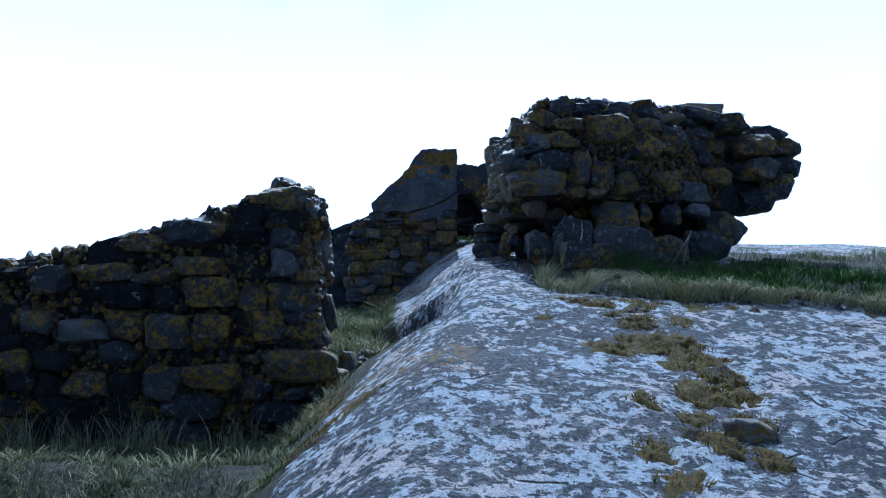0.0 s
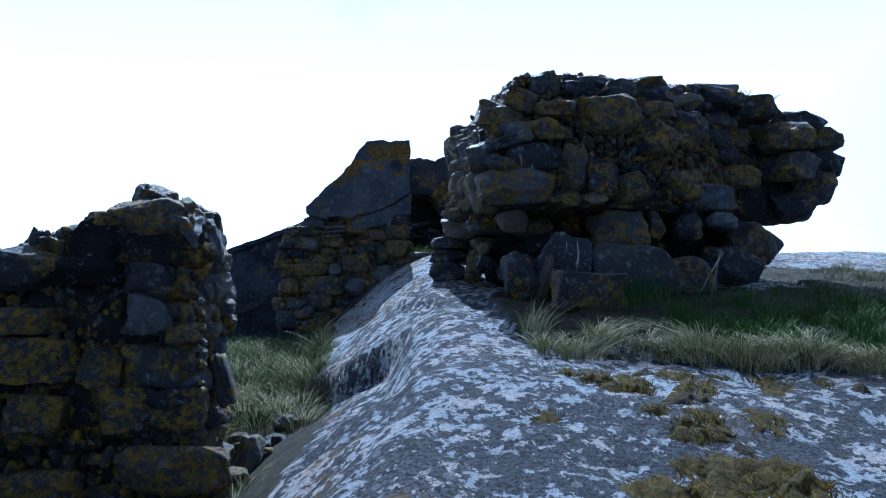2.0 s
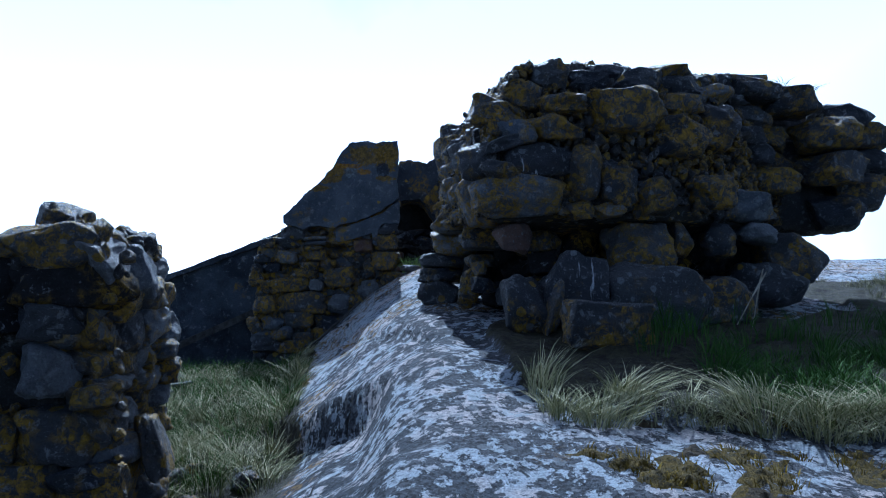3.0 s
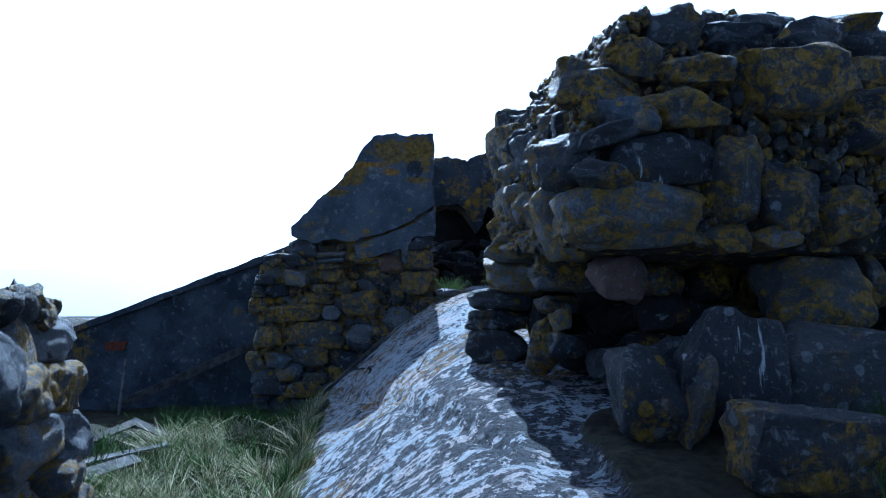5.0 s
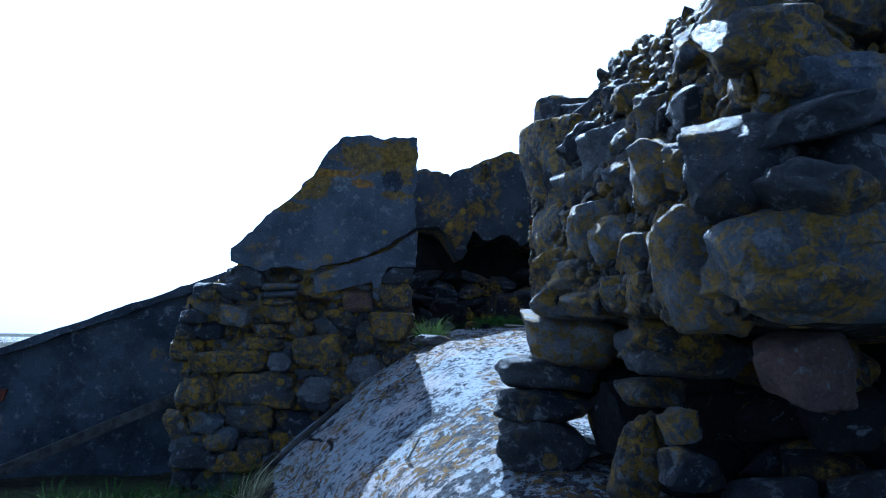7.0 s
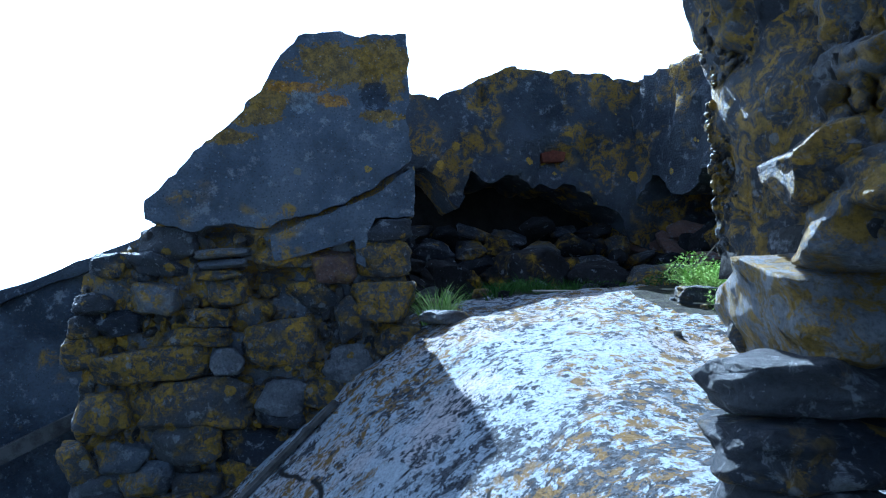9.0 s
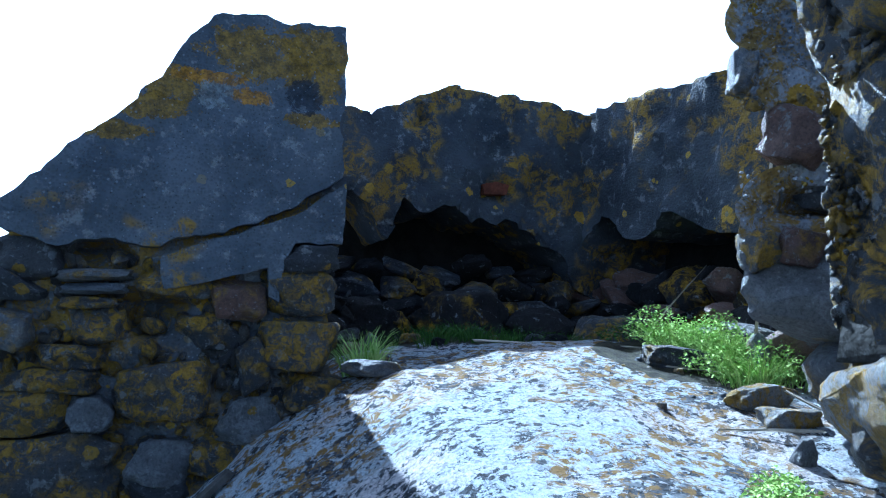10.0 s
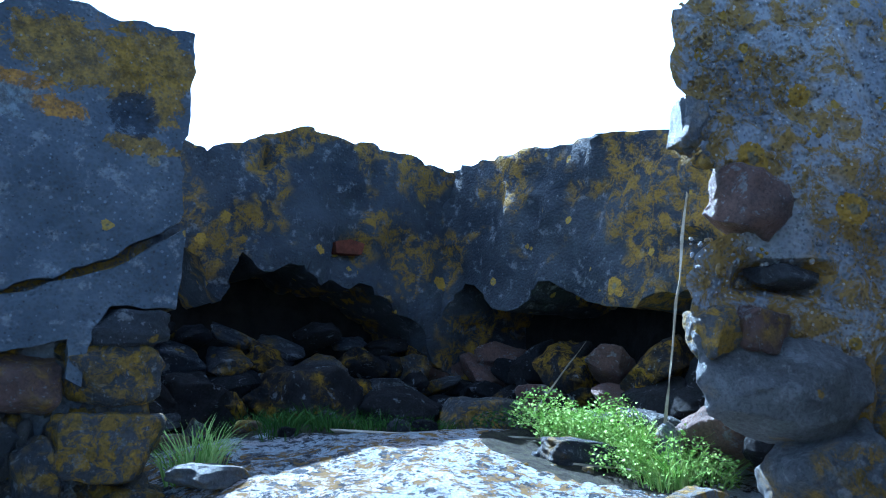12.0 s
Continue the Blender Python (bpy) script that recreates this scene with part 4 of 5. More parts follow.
def build_mass():
    w = thing("rubble_ruin", "thick overhanging ruin of rubble stone, dark in its own shade", "ruin", at=(2.7, 11, 2.3))
    levels = []
    for z in (2.0, 2.4, 2.8, 3.08, 3.16, 3.4, 3.7, 4.0, 4.25, 4.42, 4.54):
        fa, fb = mass_left(z, 10.2) + 0.17, mass_right(z) - 0.2
        ba, bb = mass_left(z, 12.0) + 0.2, mass_right(z) - 0.2
        ring = [(fa + (fb - fa) * k / 14, mass_front(fa + (fb - fa) * k / 14, z) + 0.13) for k in range(15)] + [(bb - (bb - ba) * k / 14, 12.0) for k in range(15)]
        levels.append((z, ring))
    part("core", loft(levels, 0.07, 1.0, 2), MORTAR, w, "crumbling mortar and earth core", True)
    kinds = ("dark", "lichen", "ochre", "dark", "dark")
    upper = [(1.27, 3.34, 0.78, 0.37, "lichen"), (1.44, 3.63, 0.6, 0.3, "streaked"), (1.25, 3.87, 0.38, 0.22, "lichen"), (1.56, 3.92, 0.5, 0.22, "ochre"), (1.66, 4.14, 0.46, 0.16, "ochre"), (1.57, 4.45, 0.34, 0.26, "dark_block"),
             (1.82, 3.52, 0.26, 0.46, "ochre"), (2.11, 3.46, 0.3, 0.42, "ochre"), (2.45, 3.34, 0.36, 0.3, "ochre"), (3.18, 4.01, 0.38, 0.44, "streaked"), (3.5, 3.33, 0.54, 0.3, "grey"), (3.05, 3.4, 0.4, 0.3, "ochre"),
             (4.45, 3.44, 0.8, 0.56, "dark"), (4.95, 3.74, 0.6, 0.5, "dark"), (5.1, 4.05, 0.4, 0.3, "dark"), (3.9, 3.62, 0.6, 0.26, "ochre"), (4.95, 4.2, 0.5, 0.2, "dark"), (2.2, 4.1, 0.7, 0.4, "ochre"), (2.75, 3.9, 0.5, 0.4, "dark")]
    for x, y, z, a, d, h, kind in ((4.2, 11.1, 4.46, 0.6, 0.5, 0.28, "dark"), (4.85, 11.25, 4.33, 0.55, 0.5, 0.26, "dark"), (5.1, 11.25, 4.12, 0.45, 0.5, 0.3, "dark"), (5.12, 11.22, 3.84, 0.46, 0.5, 0.36, "dark_round"),
                                   (4.9, 11.15, 3.52, 0.5, 0.5, 0.36, "dark"), (4.6, 11.1, 3.3, 0.5, 0.6, 0.34, "dark"), (3.7, 10.95, 4.52, 0.6, 0.5, 0.22, "dark"), (4.55, 11.0, 4.1, 0.6, 0.5, 0.34, "ochre"), (4.6, 11.0, 3.75, 0.6, 0.5, 0.32, "dark")):
        stone(w, x, y, z, a, d, h, kind, tip=PICK.uniform(-8, 8), turn=PICK.uniform(-10, 10))
    for x, z, a, h, kind in upper:
        stone(w, x, mass_front(x, z) + 0.1, z, a, 0.44, h, kind, tip=PICK.uniform(-7, 7), turn=PICK.uniform(-6, 6))
    rubble(w, 0.95, 5.25, lambda x: lerp(x, (3.9, 4.1, 4.6, 5, 5.25), (3.16, 3.2, 3.22, 3.4, 3.6)), lambda x: mass_top(x) - 0.04, lambda u, v: (u, mass_front(u, v) + 0.1, v), (0.14, 0.26), (0.18, 0.42), 0.32, 31, keys=upper, kinds=kinds, rough=16)
    def spot(r):
        u = r.uniform(1.0, 5.15)
        v = r.uniform(3.2, mass_top(u) - 0.12)
        return (u, mass_front(u, v) + r.uniform(0.03, 0.1), v) if u < mass_right(v) - 0.25 else None
    chinks(w, 2200, spot, (0.025, 0.09), 13)
    def spot_end(r):
        u = r.uniform(10.1, 11.62)
        v = r.uniform(3.2, 4.5)
        return (mass_left(v, u) + r.uniform(0.05, 0.16), u, v)
    chinks(w, 2400, spot_end, (0.025, 0.09), 14)
    chinks(w, 700, lambda r: (lambda x: (x, max(mass_front(x, 4.5), r.uniform(10.4, 11.8)), mass_top(x) - r.uniform(0.05, 0.1)))(r.uniform(1.3, 4.6)), (0.05, 0.12), 15)
    # left end of the mass, lit along its ledges
    ends = [(10.72, 3.72, 0.36, 0.32, "lichen"), (11.22, 3.57, 0.42, 0.27, "lichen"), (10.97, 3.46, 0.27, 0.26, "lichen_round"), (11.28, 3.93, 0.36, 0.26, "grey"), (11.11, 4.16, 0.24, 0.15, "ochre"), (10.86, 4.04, 0.22, 0.16, "lichen"),
            (10.45, 3.33, 0.36, 0.43, "lichen"), (11.5, 3.8, 0.34, 0.22, "lichen_round"), (10.25, 3.62, 0.2, 0.18, "ochre"), (11.55, 4.02, 0.34, 0.2, "dark"), (10.49, 3.72, 0.18, 0.2, "lichen")]
    for y, z, a, h, kind in ends:
        stone(w, mass_left(z, y) + 0.15, y, z, a, 0.36, h, kind, turn=66, tip=PICK.uniform(-8, 8), lean=-4)
    stone(w, 0.92, 11.42, 3.33, 0.5, 0.55, 0.17, "dark", 12, 3)
    stone(w, 1.0, 11.9, 4.26, 0.36, 0.34, 0.16, "dark", 8, -3, -6)
    stone(w, 0.93, 11.86, 3.9, 0.34, 0.36, 0.22, "dark", 66, 4, -6)
    # the broken back corner, a smooth face of pebbly mortar
    face_x = lambda y, z: 0.71 + 0.3 * (12.07 - y) - 0.06 * (z - 3.2)
    rings = []
    for k in range(10):
        z = 3.19 + 0.115 * k
        rings.append((z, [(face_x(12.07, z) + 0.03, 12.08), (face_x(11.95, z), 11.95), (face_x(11.8, z), 11.8), (face_x(11.62, z), 11.62), (1.25, 11.6), (1.25, 11.85), (1.25, 12.05), (1.0, 12.09)]))
    part("mortar_corner", loft(rings, 0.06, 4.0, 3), STONE_OCHRE, w, "pebbly mortar face with blotches of orange lichen", True)
    def crumb(r):
        z = 3.2 + 1.0 * r.random()
        y = 12.09 - 0.12 * r.random() ** 2 - (0.4 * r.random() if z > 3.65 else 0.0)
        return (face_x(y, z) + r.uniform(0.02, 0.06), y - 0.03, z)
    chinks(w, 1300, crumb, (0.008, 0.026), 16, CHINK, "pebbly mortar crumbling from the broken corner")
    rubble(w, 10.0, 11.6, lambda y: 3.16, lambda y: lerp(y, (9.9, 10.6, 12.1), (4.1, 4.34, 4.3)), lambda u, v: (mass_left(v, u) + 0.16, u, v), (0.1, 0.19), (0.12, 0.28), 0.3, 33, keys=ends, kinds=("lichen", "lichen_round", "dark", "dark_round", "ochre"), turn=70, rough=16, lean=-2)
    rubble(w, 0.9, 4.6, lambda x: 2.7, lambda x: 4.45, lambda u, v: (u, 11.97, v), (0.16, 0.3), (0.25, 0.5), 0.25, 35, kinds=kinds)
    # recessed foot: stones mostly coloured with the shade under the overhang
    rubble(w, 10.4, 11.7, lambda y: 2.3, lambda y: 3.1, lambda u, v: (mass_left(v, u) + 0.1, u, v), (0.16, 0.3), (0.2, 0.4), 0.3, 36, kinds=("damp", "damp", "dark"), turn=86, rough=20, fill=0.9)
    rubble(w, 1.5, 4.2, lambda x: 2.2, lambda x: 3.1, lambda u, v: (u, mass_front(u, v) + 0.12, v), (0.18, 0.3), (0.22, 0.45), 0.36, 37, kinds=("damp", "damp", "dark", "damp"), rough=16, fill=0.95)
    lower = [(2.34, 10.22, 2.90, 0.58, 0.4, 0.44, "ochre"), (2.78, 10.4, 3.0, 0.2, 0.3, 0.32, "dark_round"), (3.16, 10.45, 3.0, 0.32, 0.3, 0.32, "dark_round"), (3.55, 10.5, 3.07, 0.36, 0.35, 0.2, "grey_round"),
             (1.24, 10.25, 2.99, 0.32, 0.3, 0.26, "red_round"), (1.02, 10.84, 3.07, 0.36, 0.3, 0.19, "dark"), (4.05, 10.9, 2.86, 0.62, 0.6, 0.5, "dark"), (1.1, 10.9, 3.03, 0.5, 0.4, 0.2, "dark"), (0.93, 10.95, 2.58, 0.19, 0.2, 0.38, "dark"),
             (1.0, 10.7, 2.75, 0.15, 0.17, 0.13, "lichen"), (1.03, 10.66, 2.6, 0.22, 0.22, 0.15, "dark"), (1.3, 10.55, 2.5, 0.3, 0.3, 0.18, "dark"), (1.05, 11.1, 2.84, 0.3, 0.25, 0.12, "ochre"), (3.75, 10.75, 2.6, 0.7, 0.5, 0.4, "dark")]
    for x, y, z, a, d, h, kind in lower:
        stone(w, x, y, z, a, d, h, kind, tip=PICK.uniform(-10, 10), turn=PICK.uniform(-15, 15))
    # filler stones added to block light through the gap, shade in their colour
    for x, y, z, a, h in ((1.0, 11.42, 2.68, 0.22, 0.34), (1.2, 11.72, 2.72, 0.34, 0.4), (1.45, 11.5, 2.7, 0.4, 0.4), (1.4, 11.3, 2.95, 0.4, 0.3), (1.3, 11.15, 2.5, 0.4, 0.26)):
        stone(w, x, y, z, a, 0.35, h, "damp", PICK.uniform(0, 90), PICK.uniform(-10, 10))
    # the little pillar of flat stones under the corner
    stone(w, 0.82, 11.8, 3.04, 0.5, 0.66, 0.29, "pale", 10, 4, shape=1)
    stone(w, 0.70, 11.68, 2.87, 0.4, 0.42, 0.15, "dark", 25, 2)
    stone(w, 0.70, 11.68, 2.72, 0.46, 0.44, 0.16, "dark", 5, -2)
    stone(w, 0.70, 11.66, 2.53, 0.42, 0.42, 0.24, "dark_block", -12, 0)
    rng = random.Random(8)
    for i in range(90):
        x, y = rng.uniform(1.1, 4.9), rng.uniform(10.3, 11.8)
        if y > mass_front(x, 4.5):
            stone(w, x, y, mass_top(x) - rng.uniform(0.06, 0.13), rng.uniform(0.2, 0.5), rng.uniform(0.2, 0.45), rng.uniform(0.1, 0.2), rng.choice(kinds), rng.uniform(0, 180), rng.uniform(-8, 8), rng.uniform(-8, 8))
    return w


build_mass()


# ---- loose boulders fallen from the walls ----
def boulder(label, x, y, w, d, h, kind, turn=0.0, tip=0.0, sink=0.06, group="", shape=None, name="boulder", lean=0.0):
    ob = stone(None, x, y, ground(x, y) + h / 2 - sink, w, d, h, kind, turn, tip, lean, name, shape)
    return tagged(ob, label, "boulder" if name == "boulder" else "stone", group)


FALLEN = "stones fallen before the rubble wall"
boulder("round speckled boulder with ochre lichen leaning on rubble", 1.28, 9.78, 0.42, 0.4, 0.48, "dark_round", 10, 5, 0.04, FALLEN, 1)
boulder("dark angular boulder streaked with white bird droppings", 1.67, 9.76, 0.5, 0.42, 0.66, "streaked", -8, 6, 0.06, FALLEN, 4)
boulder("thin ochre slab standing between two boulders", 1.46, 9.66, 0.12, 0.3, 0.42, "ochre", 5, 12, 0.04, FALLEN)
boulder("long dark block lying in front of the rubble", 2.34, 9.85, 0.84, 0.42, 0.5, "dark_block", 3, 4, 0.04, FALLEN, 0)
boulder("square dark stone block in the grass", 1.74, 9.1, 0.58, 0.36, 0.34, "dark_block", -3, 2, 0.04, FALLEN, 3)
boulder("dark stone block half sunk in grass", 2.9, 9.95, 0.6, 0.45, 0.45, "dark", 12, 0, 0.08, FALLEN)
boulder("angular grey stone lying among the moss on the rock", 1.76, 4.34, 0.28, 0.2, 0.15, "pale", 12, 5, 0.05, shape=3)
boulder("flat thin slab at the foot of the gable", 0.45, 14.93, 0.3, 0.28, 0.09, "grey_block", 25, 4, 0.01, name="flat_stone")
boulder("dark flat slab lying among green plants", 2.05, 14.42, 0.34, 0.24, 0.13, "dark_block", -25, 4, 0.01, name="flat_stone")
boulder("pale long flat stone beside the jamb", 2.02, 13.75, 0.38, 0.14, 0.11, "pale_block", 12, -6, 0.02, name="flat_stone")
boulder("small grey stone wedged under the jamb", 1.97, 13.52, 0.24, 0.17, 0.1, "pale_block", -12, 0, 0.03, name="flat_stone")
boulder("grey upright pebble stone on bare earth", 1.74, 13.2, 0.09, 0.08, 0.13, "grey", 0, 10, 0.03, name="small_stone")
# these three boulders carry the room's shade in their base colour
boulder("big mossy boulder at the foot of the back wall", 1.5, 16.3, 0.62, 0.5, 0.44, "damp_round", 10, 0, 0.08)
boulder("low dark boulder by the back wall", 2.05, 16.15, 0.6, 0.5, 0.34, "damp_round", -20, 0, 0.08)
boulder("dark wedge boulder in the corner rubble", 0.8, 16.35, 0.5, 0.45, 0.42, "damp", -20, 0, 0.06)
boulder("pale lichened boulder in the plants", 2.5, 14.75, 0.3, 0.25, 0.2, "grey_round", 0, 0, 0.04)
boulder("small upright white-tipped stone in the plants", 2.42, 14.2, 0.13, 0.12, 0.26, "grey", 0, 10, 0.03, name="small_stone")
boulder("yellow lichened stone at the wall foot", 2.35, 15.6, 0.5, 0.35, 0.3, "ochre", -35, 0, 0.06)
boulder("grey stone at the end of the wall", -1.08, 8.75, 0.2, 0.24, 0.34, "grey", 10, 8, 0.06)
boulder("dark stone at the wall foot", -1.18, 8.35, 0.34, 0.3, 0.3, "ochre", 30, 0, 0.06)
rng = random.Random(77)
SCATTER = "small loose stones on the ground"
for i in range(14):
    x, y = rng.uniform(1.35, 2.0), rng.uniform(13.0, 14.6)
    if abs(x - 1.75) + abs(y - 13.6) * 0.2 < 0.5:
        r = rng.uniform(0.015, 0.035)
        boulder("small loose stone on bare earth", x, y, r * 1.5, r * 1.2, r, rng.choice(("grey", "pale", "grey")), rng.uniform(0, 180), 0, 0.01, SCATTER, name="small_stone")
for i in range(16):
    x, y = rng.uniform(-1.9, -0.9), rng.uniform(8.6, 10.6)
    r = rng.uniform(0.05, 0.16)
    boulder("loose stone below the broken wall end", x, y, r * 1.5, r * 1.3, r, rng.choice(("grey", "ochre", "dark")), rng.uniform(0, 180), 0, 0.02, SCATTER, name="small_stone")
for i in range(22):
    x, y = rng.uniform(0.5, 2.5), rng.uniform(15.5, 16.4)
    r = rng.uniform(0.05, 0.13)
    # half of these are stones coloured for the shade of the room
    boulder("loose dark stone on the room floor", x, y, r * 1.6, r * 1.3, r, rng.choice(("damp", "dark", "damp", "red")), rng.uniform(0, 180), 0, 0.02, SCATTER, name="small_stone")


# ---- timber, stalks ----
def board(name, label, a, b, width, thick, material, category, roll=0.0, rough=0.004, sides=0):
    """A weathered board or pole from a to b, its ends split and its faces uneven."""
    a, b = Vector(a), Vector(b)
    length = (b - a).length
    bm = bmesh.new()
    n = max(4, int(length / 0.1))
    k = sides or 8
    rings = []
    for i in range(n + 1):
        x = length * i / n
        ring = []
        for j in range(k):
            if sides:
                ang = 2 * math.pi * j / k
                p = Vector((x, math.cos(ang) * width / 2, math.sin(ang) * thick / 2))
            else:
                corner = ((-1, -1), (-0.3, -1), (0.3, -1), (1, -1), (1, 1), (0.3, 1), (-0.3, 1), (-1, 1))[j]
                p = Vector((x, corner[0] * width / 2, corner[1] * thick / 2))
            if i in (0, n):
                p.x += 0.03 * noise.noise(Vector((j * 1.7, a.x * 3, i)))
            p += Vector((0, fbm(x * 3 + a.x, j * 0.7, a.y, 3), fbm(x * 3, j * 0.7 + 4, a.y, 3))) * rough
            ring.append(bm.verts.new(p))
        rings.append(ring)
    for r, q in zip(rings, rings[1:]):
        for j in range(k):
            bm.faces.new((r[j], r[(j + 1) % k], q[(j + 1) % k], q[j]))
    bm.faces.new(rings[0][::-1])
    bm.faces.new(rings[-1])
    bmesh.ops.recalc_face_normals(bm, faces=bm.faces[:])
    ob = finish(name, bm, material)
    ob.matrix_basis = Matrix.Translation(a) @ (b - a).to_track_quat("X", "Z").to_matrix().to_4x4() @ pose(0, 0, 0, roll, 0, 0)
    return tagged(ob, label, category)


def lift(x, y, up=0.03):
    return (x, y, ground(x, y) + up)


board("wooden_beam", "long dark beam leaning against the concrete wall", lift(-3.75, 15.55, 0.05), (-1.98, 15.85, 2.3), 0.12, 0.1, WOOD_DARK, "beam")
board("wooden_plank", "grey weathered plank propped on rubble in the hollow", lift(-3.35, 13.2, 0.05), (-3.0, 14.3, 1.52), 0.1, 0.025, WOOD_DARK, "plank", 20)
board("wooden_plank", "grey weathered plank sloping down into the grass", lift(-2.55, 14.1, 0.05), (-3.05, 14.35, 1.54), 0.09, 0.025, WOOD, "plank", -30)
board("wooden_plank", "pale split plank lying on the ground", lift(-3.1, 12.9, 0.04), lift(-2.35, 13.5, 0.1), 0.15, 0.03, WOOD, "plank")
board("wooden_plank", "pale split plank lying on the ground", lift(-3.0, 12.5, 0.06), lift(-2.5, 13.1, 0.12), 0.17, 0.03, WOOD, "plank", 15)
board("wooden_post", "thin dark upright stick by the concrete wall", lift(-3.6, 15.4, 0.0), (-3.55, 15.45, 2.1), 0.04, 0.04, WOOD, "post", 0, 0.004, 6)
board("wooden_plank", "dark wet plank lying along the gable foot", lift(-0.95, 14.6, 0.03), lift(-0.3, 14.72, 0.05), 0.07, 0.03, WOOD_DARK, "plank")
board("dry_stalk", "tall pale dry plant stalk by the jamb", (2.4, 14.2, 3.1), (2.37, 14.0, 4.27), 0.0045, 0.0045, STALK, "stalk", 0, 0.02, 5)
board("dry_stick", "thin dry stick leaning on the rubble", lift(2.3, 15.1, 0.05), (2.86, 15.2, 3.62), 0.01, 0.01, STALK, "stick", 0, 0.01, 5)
board("dry_stick", "thin pale branch lying on the rock", lift(1.2, 15.35, 0.03), lift(2.15, 14.7, 0.03), 0.012, 0.012, STALK, "stick", 0, 0.015, 5)
board("dry_stick", "thin pale branch lying on the rock", lift(1.9, 14.3, 0.03), lift(2.25, 14.15, 0.04), 0.009, 0.009, STALK, "stick", 0, 0.012, 5)
board("dry_stick", "short dry twig on bare earth", lift(1.6, 13.5, 0.02), lift(1.95, 13.3, 0.05), 0.007, 0.007, STALK, "stick", 0, 0.01, 5)
board("dry_stick", "dry stem bent over below the jamb", lift(1.75, 13.3, 0.25), lift(2.1, 12.95, 0.05), 0.003, 0.003, STALK, "stick", 0, 0.02, 5)


# ---- moss cushions on the rock ----
FRONDS = []


def moss(x, y, rx, ry, h, turn=0.0, seed=0, brown=False):
    bm = bmesh.new()
    rings, spokes = 9, 26
    c, s = math.cos(turn), math.sin(turn)
    grid = []
    for i in range(rings + 1):
        r = i / rings
        row = []
        for j in range(spokes):
            a = 2 * math.pi * j / spokes
            edge = 1 + 0.75 * fbm(math.cos(a) * 1.6 + seed, math.sin(a) * 1.6, seed * 0.7, 4)
            px, py = rx * r * edge * math.cos(a), ry * r * edge * math.sin(a)
            gx, gy = x + px * c - py * s, y + px * s + py * c
            lump = 0.55 + 0.9 * fbm(gx * 11, gy * 11, seed, 3) + 0.5 * abs(noise.noise(Vector((gx * 24, gy * 24, seed))))
            z = ground(gx, gy) + 0.62 * h * max(lump, 0.02) * (1 - r ** 3) - 0.015 * r
            row.append(bm.verts.new((gx, gy, z)))
        grid.append(row)
    for i in range(rings):
        for j in range(spokes):
            k = (j + 1) % spokes
            bm.faces.new((grid[i][j], grid[i + 1][j], grid[i + 1][k], grid[i][k]))
    bmesh.ops.remove_doubles(bm, verts=bm.verts[:], dist=0.0005)
    bmesh.ops.recalc_face_normals(bm, faces=bm.faces[:])
    ob = finish("moss_cushion", bm, MOSS_BROWN if brown else MOSS, None, "", True)
    if not brown:
        FRONDS.append((x, y, 0.85 * min(rx, ry) + 0.15 * max(rx, ry), int(2600 * rx * ry) + 40, 0.035 + 0.35 * h, 0.6))
    return tagged(ob, "dark brown dried moss cushion on lichened rock" if brown else "yellow-brown moss cushion growing on lichened rock", "moss", "moss cushions on the rock")


for i, (x, y, rx, ry, h) in enumerate([(1.31, 7.2, 0.1, 0.1, 0.06), (1.5, 7.12, 0.16, 0.12, 0.05), (1.88, 7.05, 0.3, 0.14, 0.06), (2.44, 7.25, 0.22, 0.12, 0.05), (1.3, 5.9, 0.2, 0.2, 0.08), (1.62, 6.1, 0.2, 0.22, 0.08),
                                        (1.85, 5.9, 0.24, 0.3, 0.1), (1.82, 5.5, 0.2, 0.18, 0.07), (1.72, 4.95, 0.2, 0.26, 0.09), (1.98, 4.92, 0.14, 0.16, 0.07), (1.5, 4.25, 0.1, 0.16, 0.06), (1.16, 4.15, 0.16, 0.12, 0.06)]):
    moss(x, y, rx, ry, h, 0.4 * i, i * 1.3)
for i, (x, y, rx, ry, h) in enumerate([(1.2, 3.78, 0.2, 0.14, 0.05), (1.75, 4.0, 0.16, 0.1, 0.05), (0.91, 6.7, 0.1, 0.1, 0.05), (1.83, 7.3, 0.2, 0.12, 0.05), (-1.15, 6.4, 0.22, 0.4, 0.06), (-1.35, 7.0, 0.25, 0.4, 0.07),
                                        (-1.0, 5.4, 0.18, 0.4, 0.05), (-1.5, 7.7, 0.2, 0.3, 0.07), (-0.85, 12.3, 0.12, 0.2, 0.06), (2.1, 6.6, 0.18, 0.14, 0.04)]):
    moss(x, y, rx, ry, h, 0.7 * i + 1, i * 2.1 + 40)

rng = random.Random(64)
for i in range(46):
    f = rng.random()
    x, y = lerp(f, (0, 0.3, 0.6, 1), (1.55, 1.75, 1.9, 1.4)) + rng.gauss(0, 0.16), lerp(f, (0, 1), (7.2, 4.0)) + rng.uniform(-0.15, 0.15)
    r = rng.uniform(0.04, 0.13)
    moss(x, y, r * rng.uniform(1, 1.5), r, 0.35 * r + 0.02, rng.uniform(0, 3), 90 + i * 1.7, rng.random() < 0.15)
for i in range(16):
    y = rng.uniform(5.0, 7.9)
    moss(lerp(y, (5, 8), (-0.85, -1.35)) + rng.gauss(0, 0.1), y, rng.uniform(0.08, 0.2), rng.uniform(0.1, 0.25), 0.05, rng.uniform(0, 3), 190 + i * 1.7, rng.random() < 0.3)
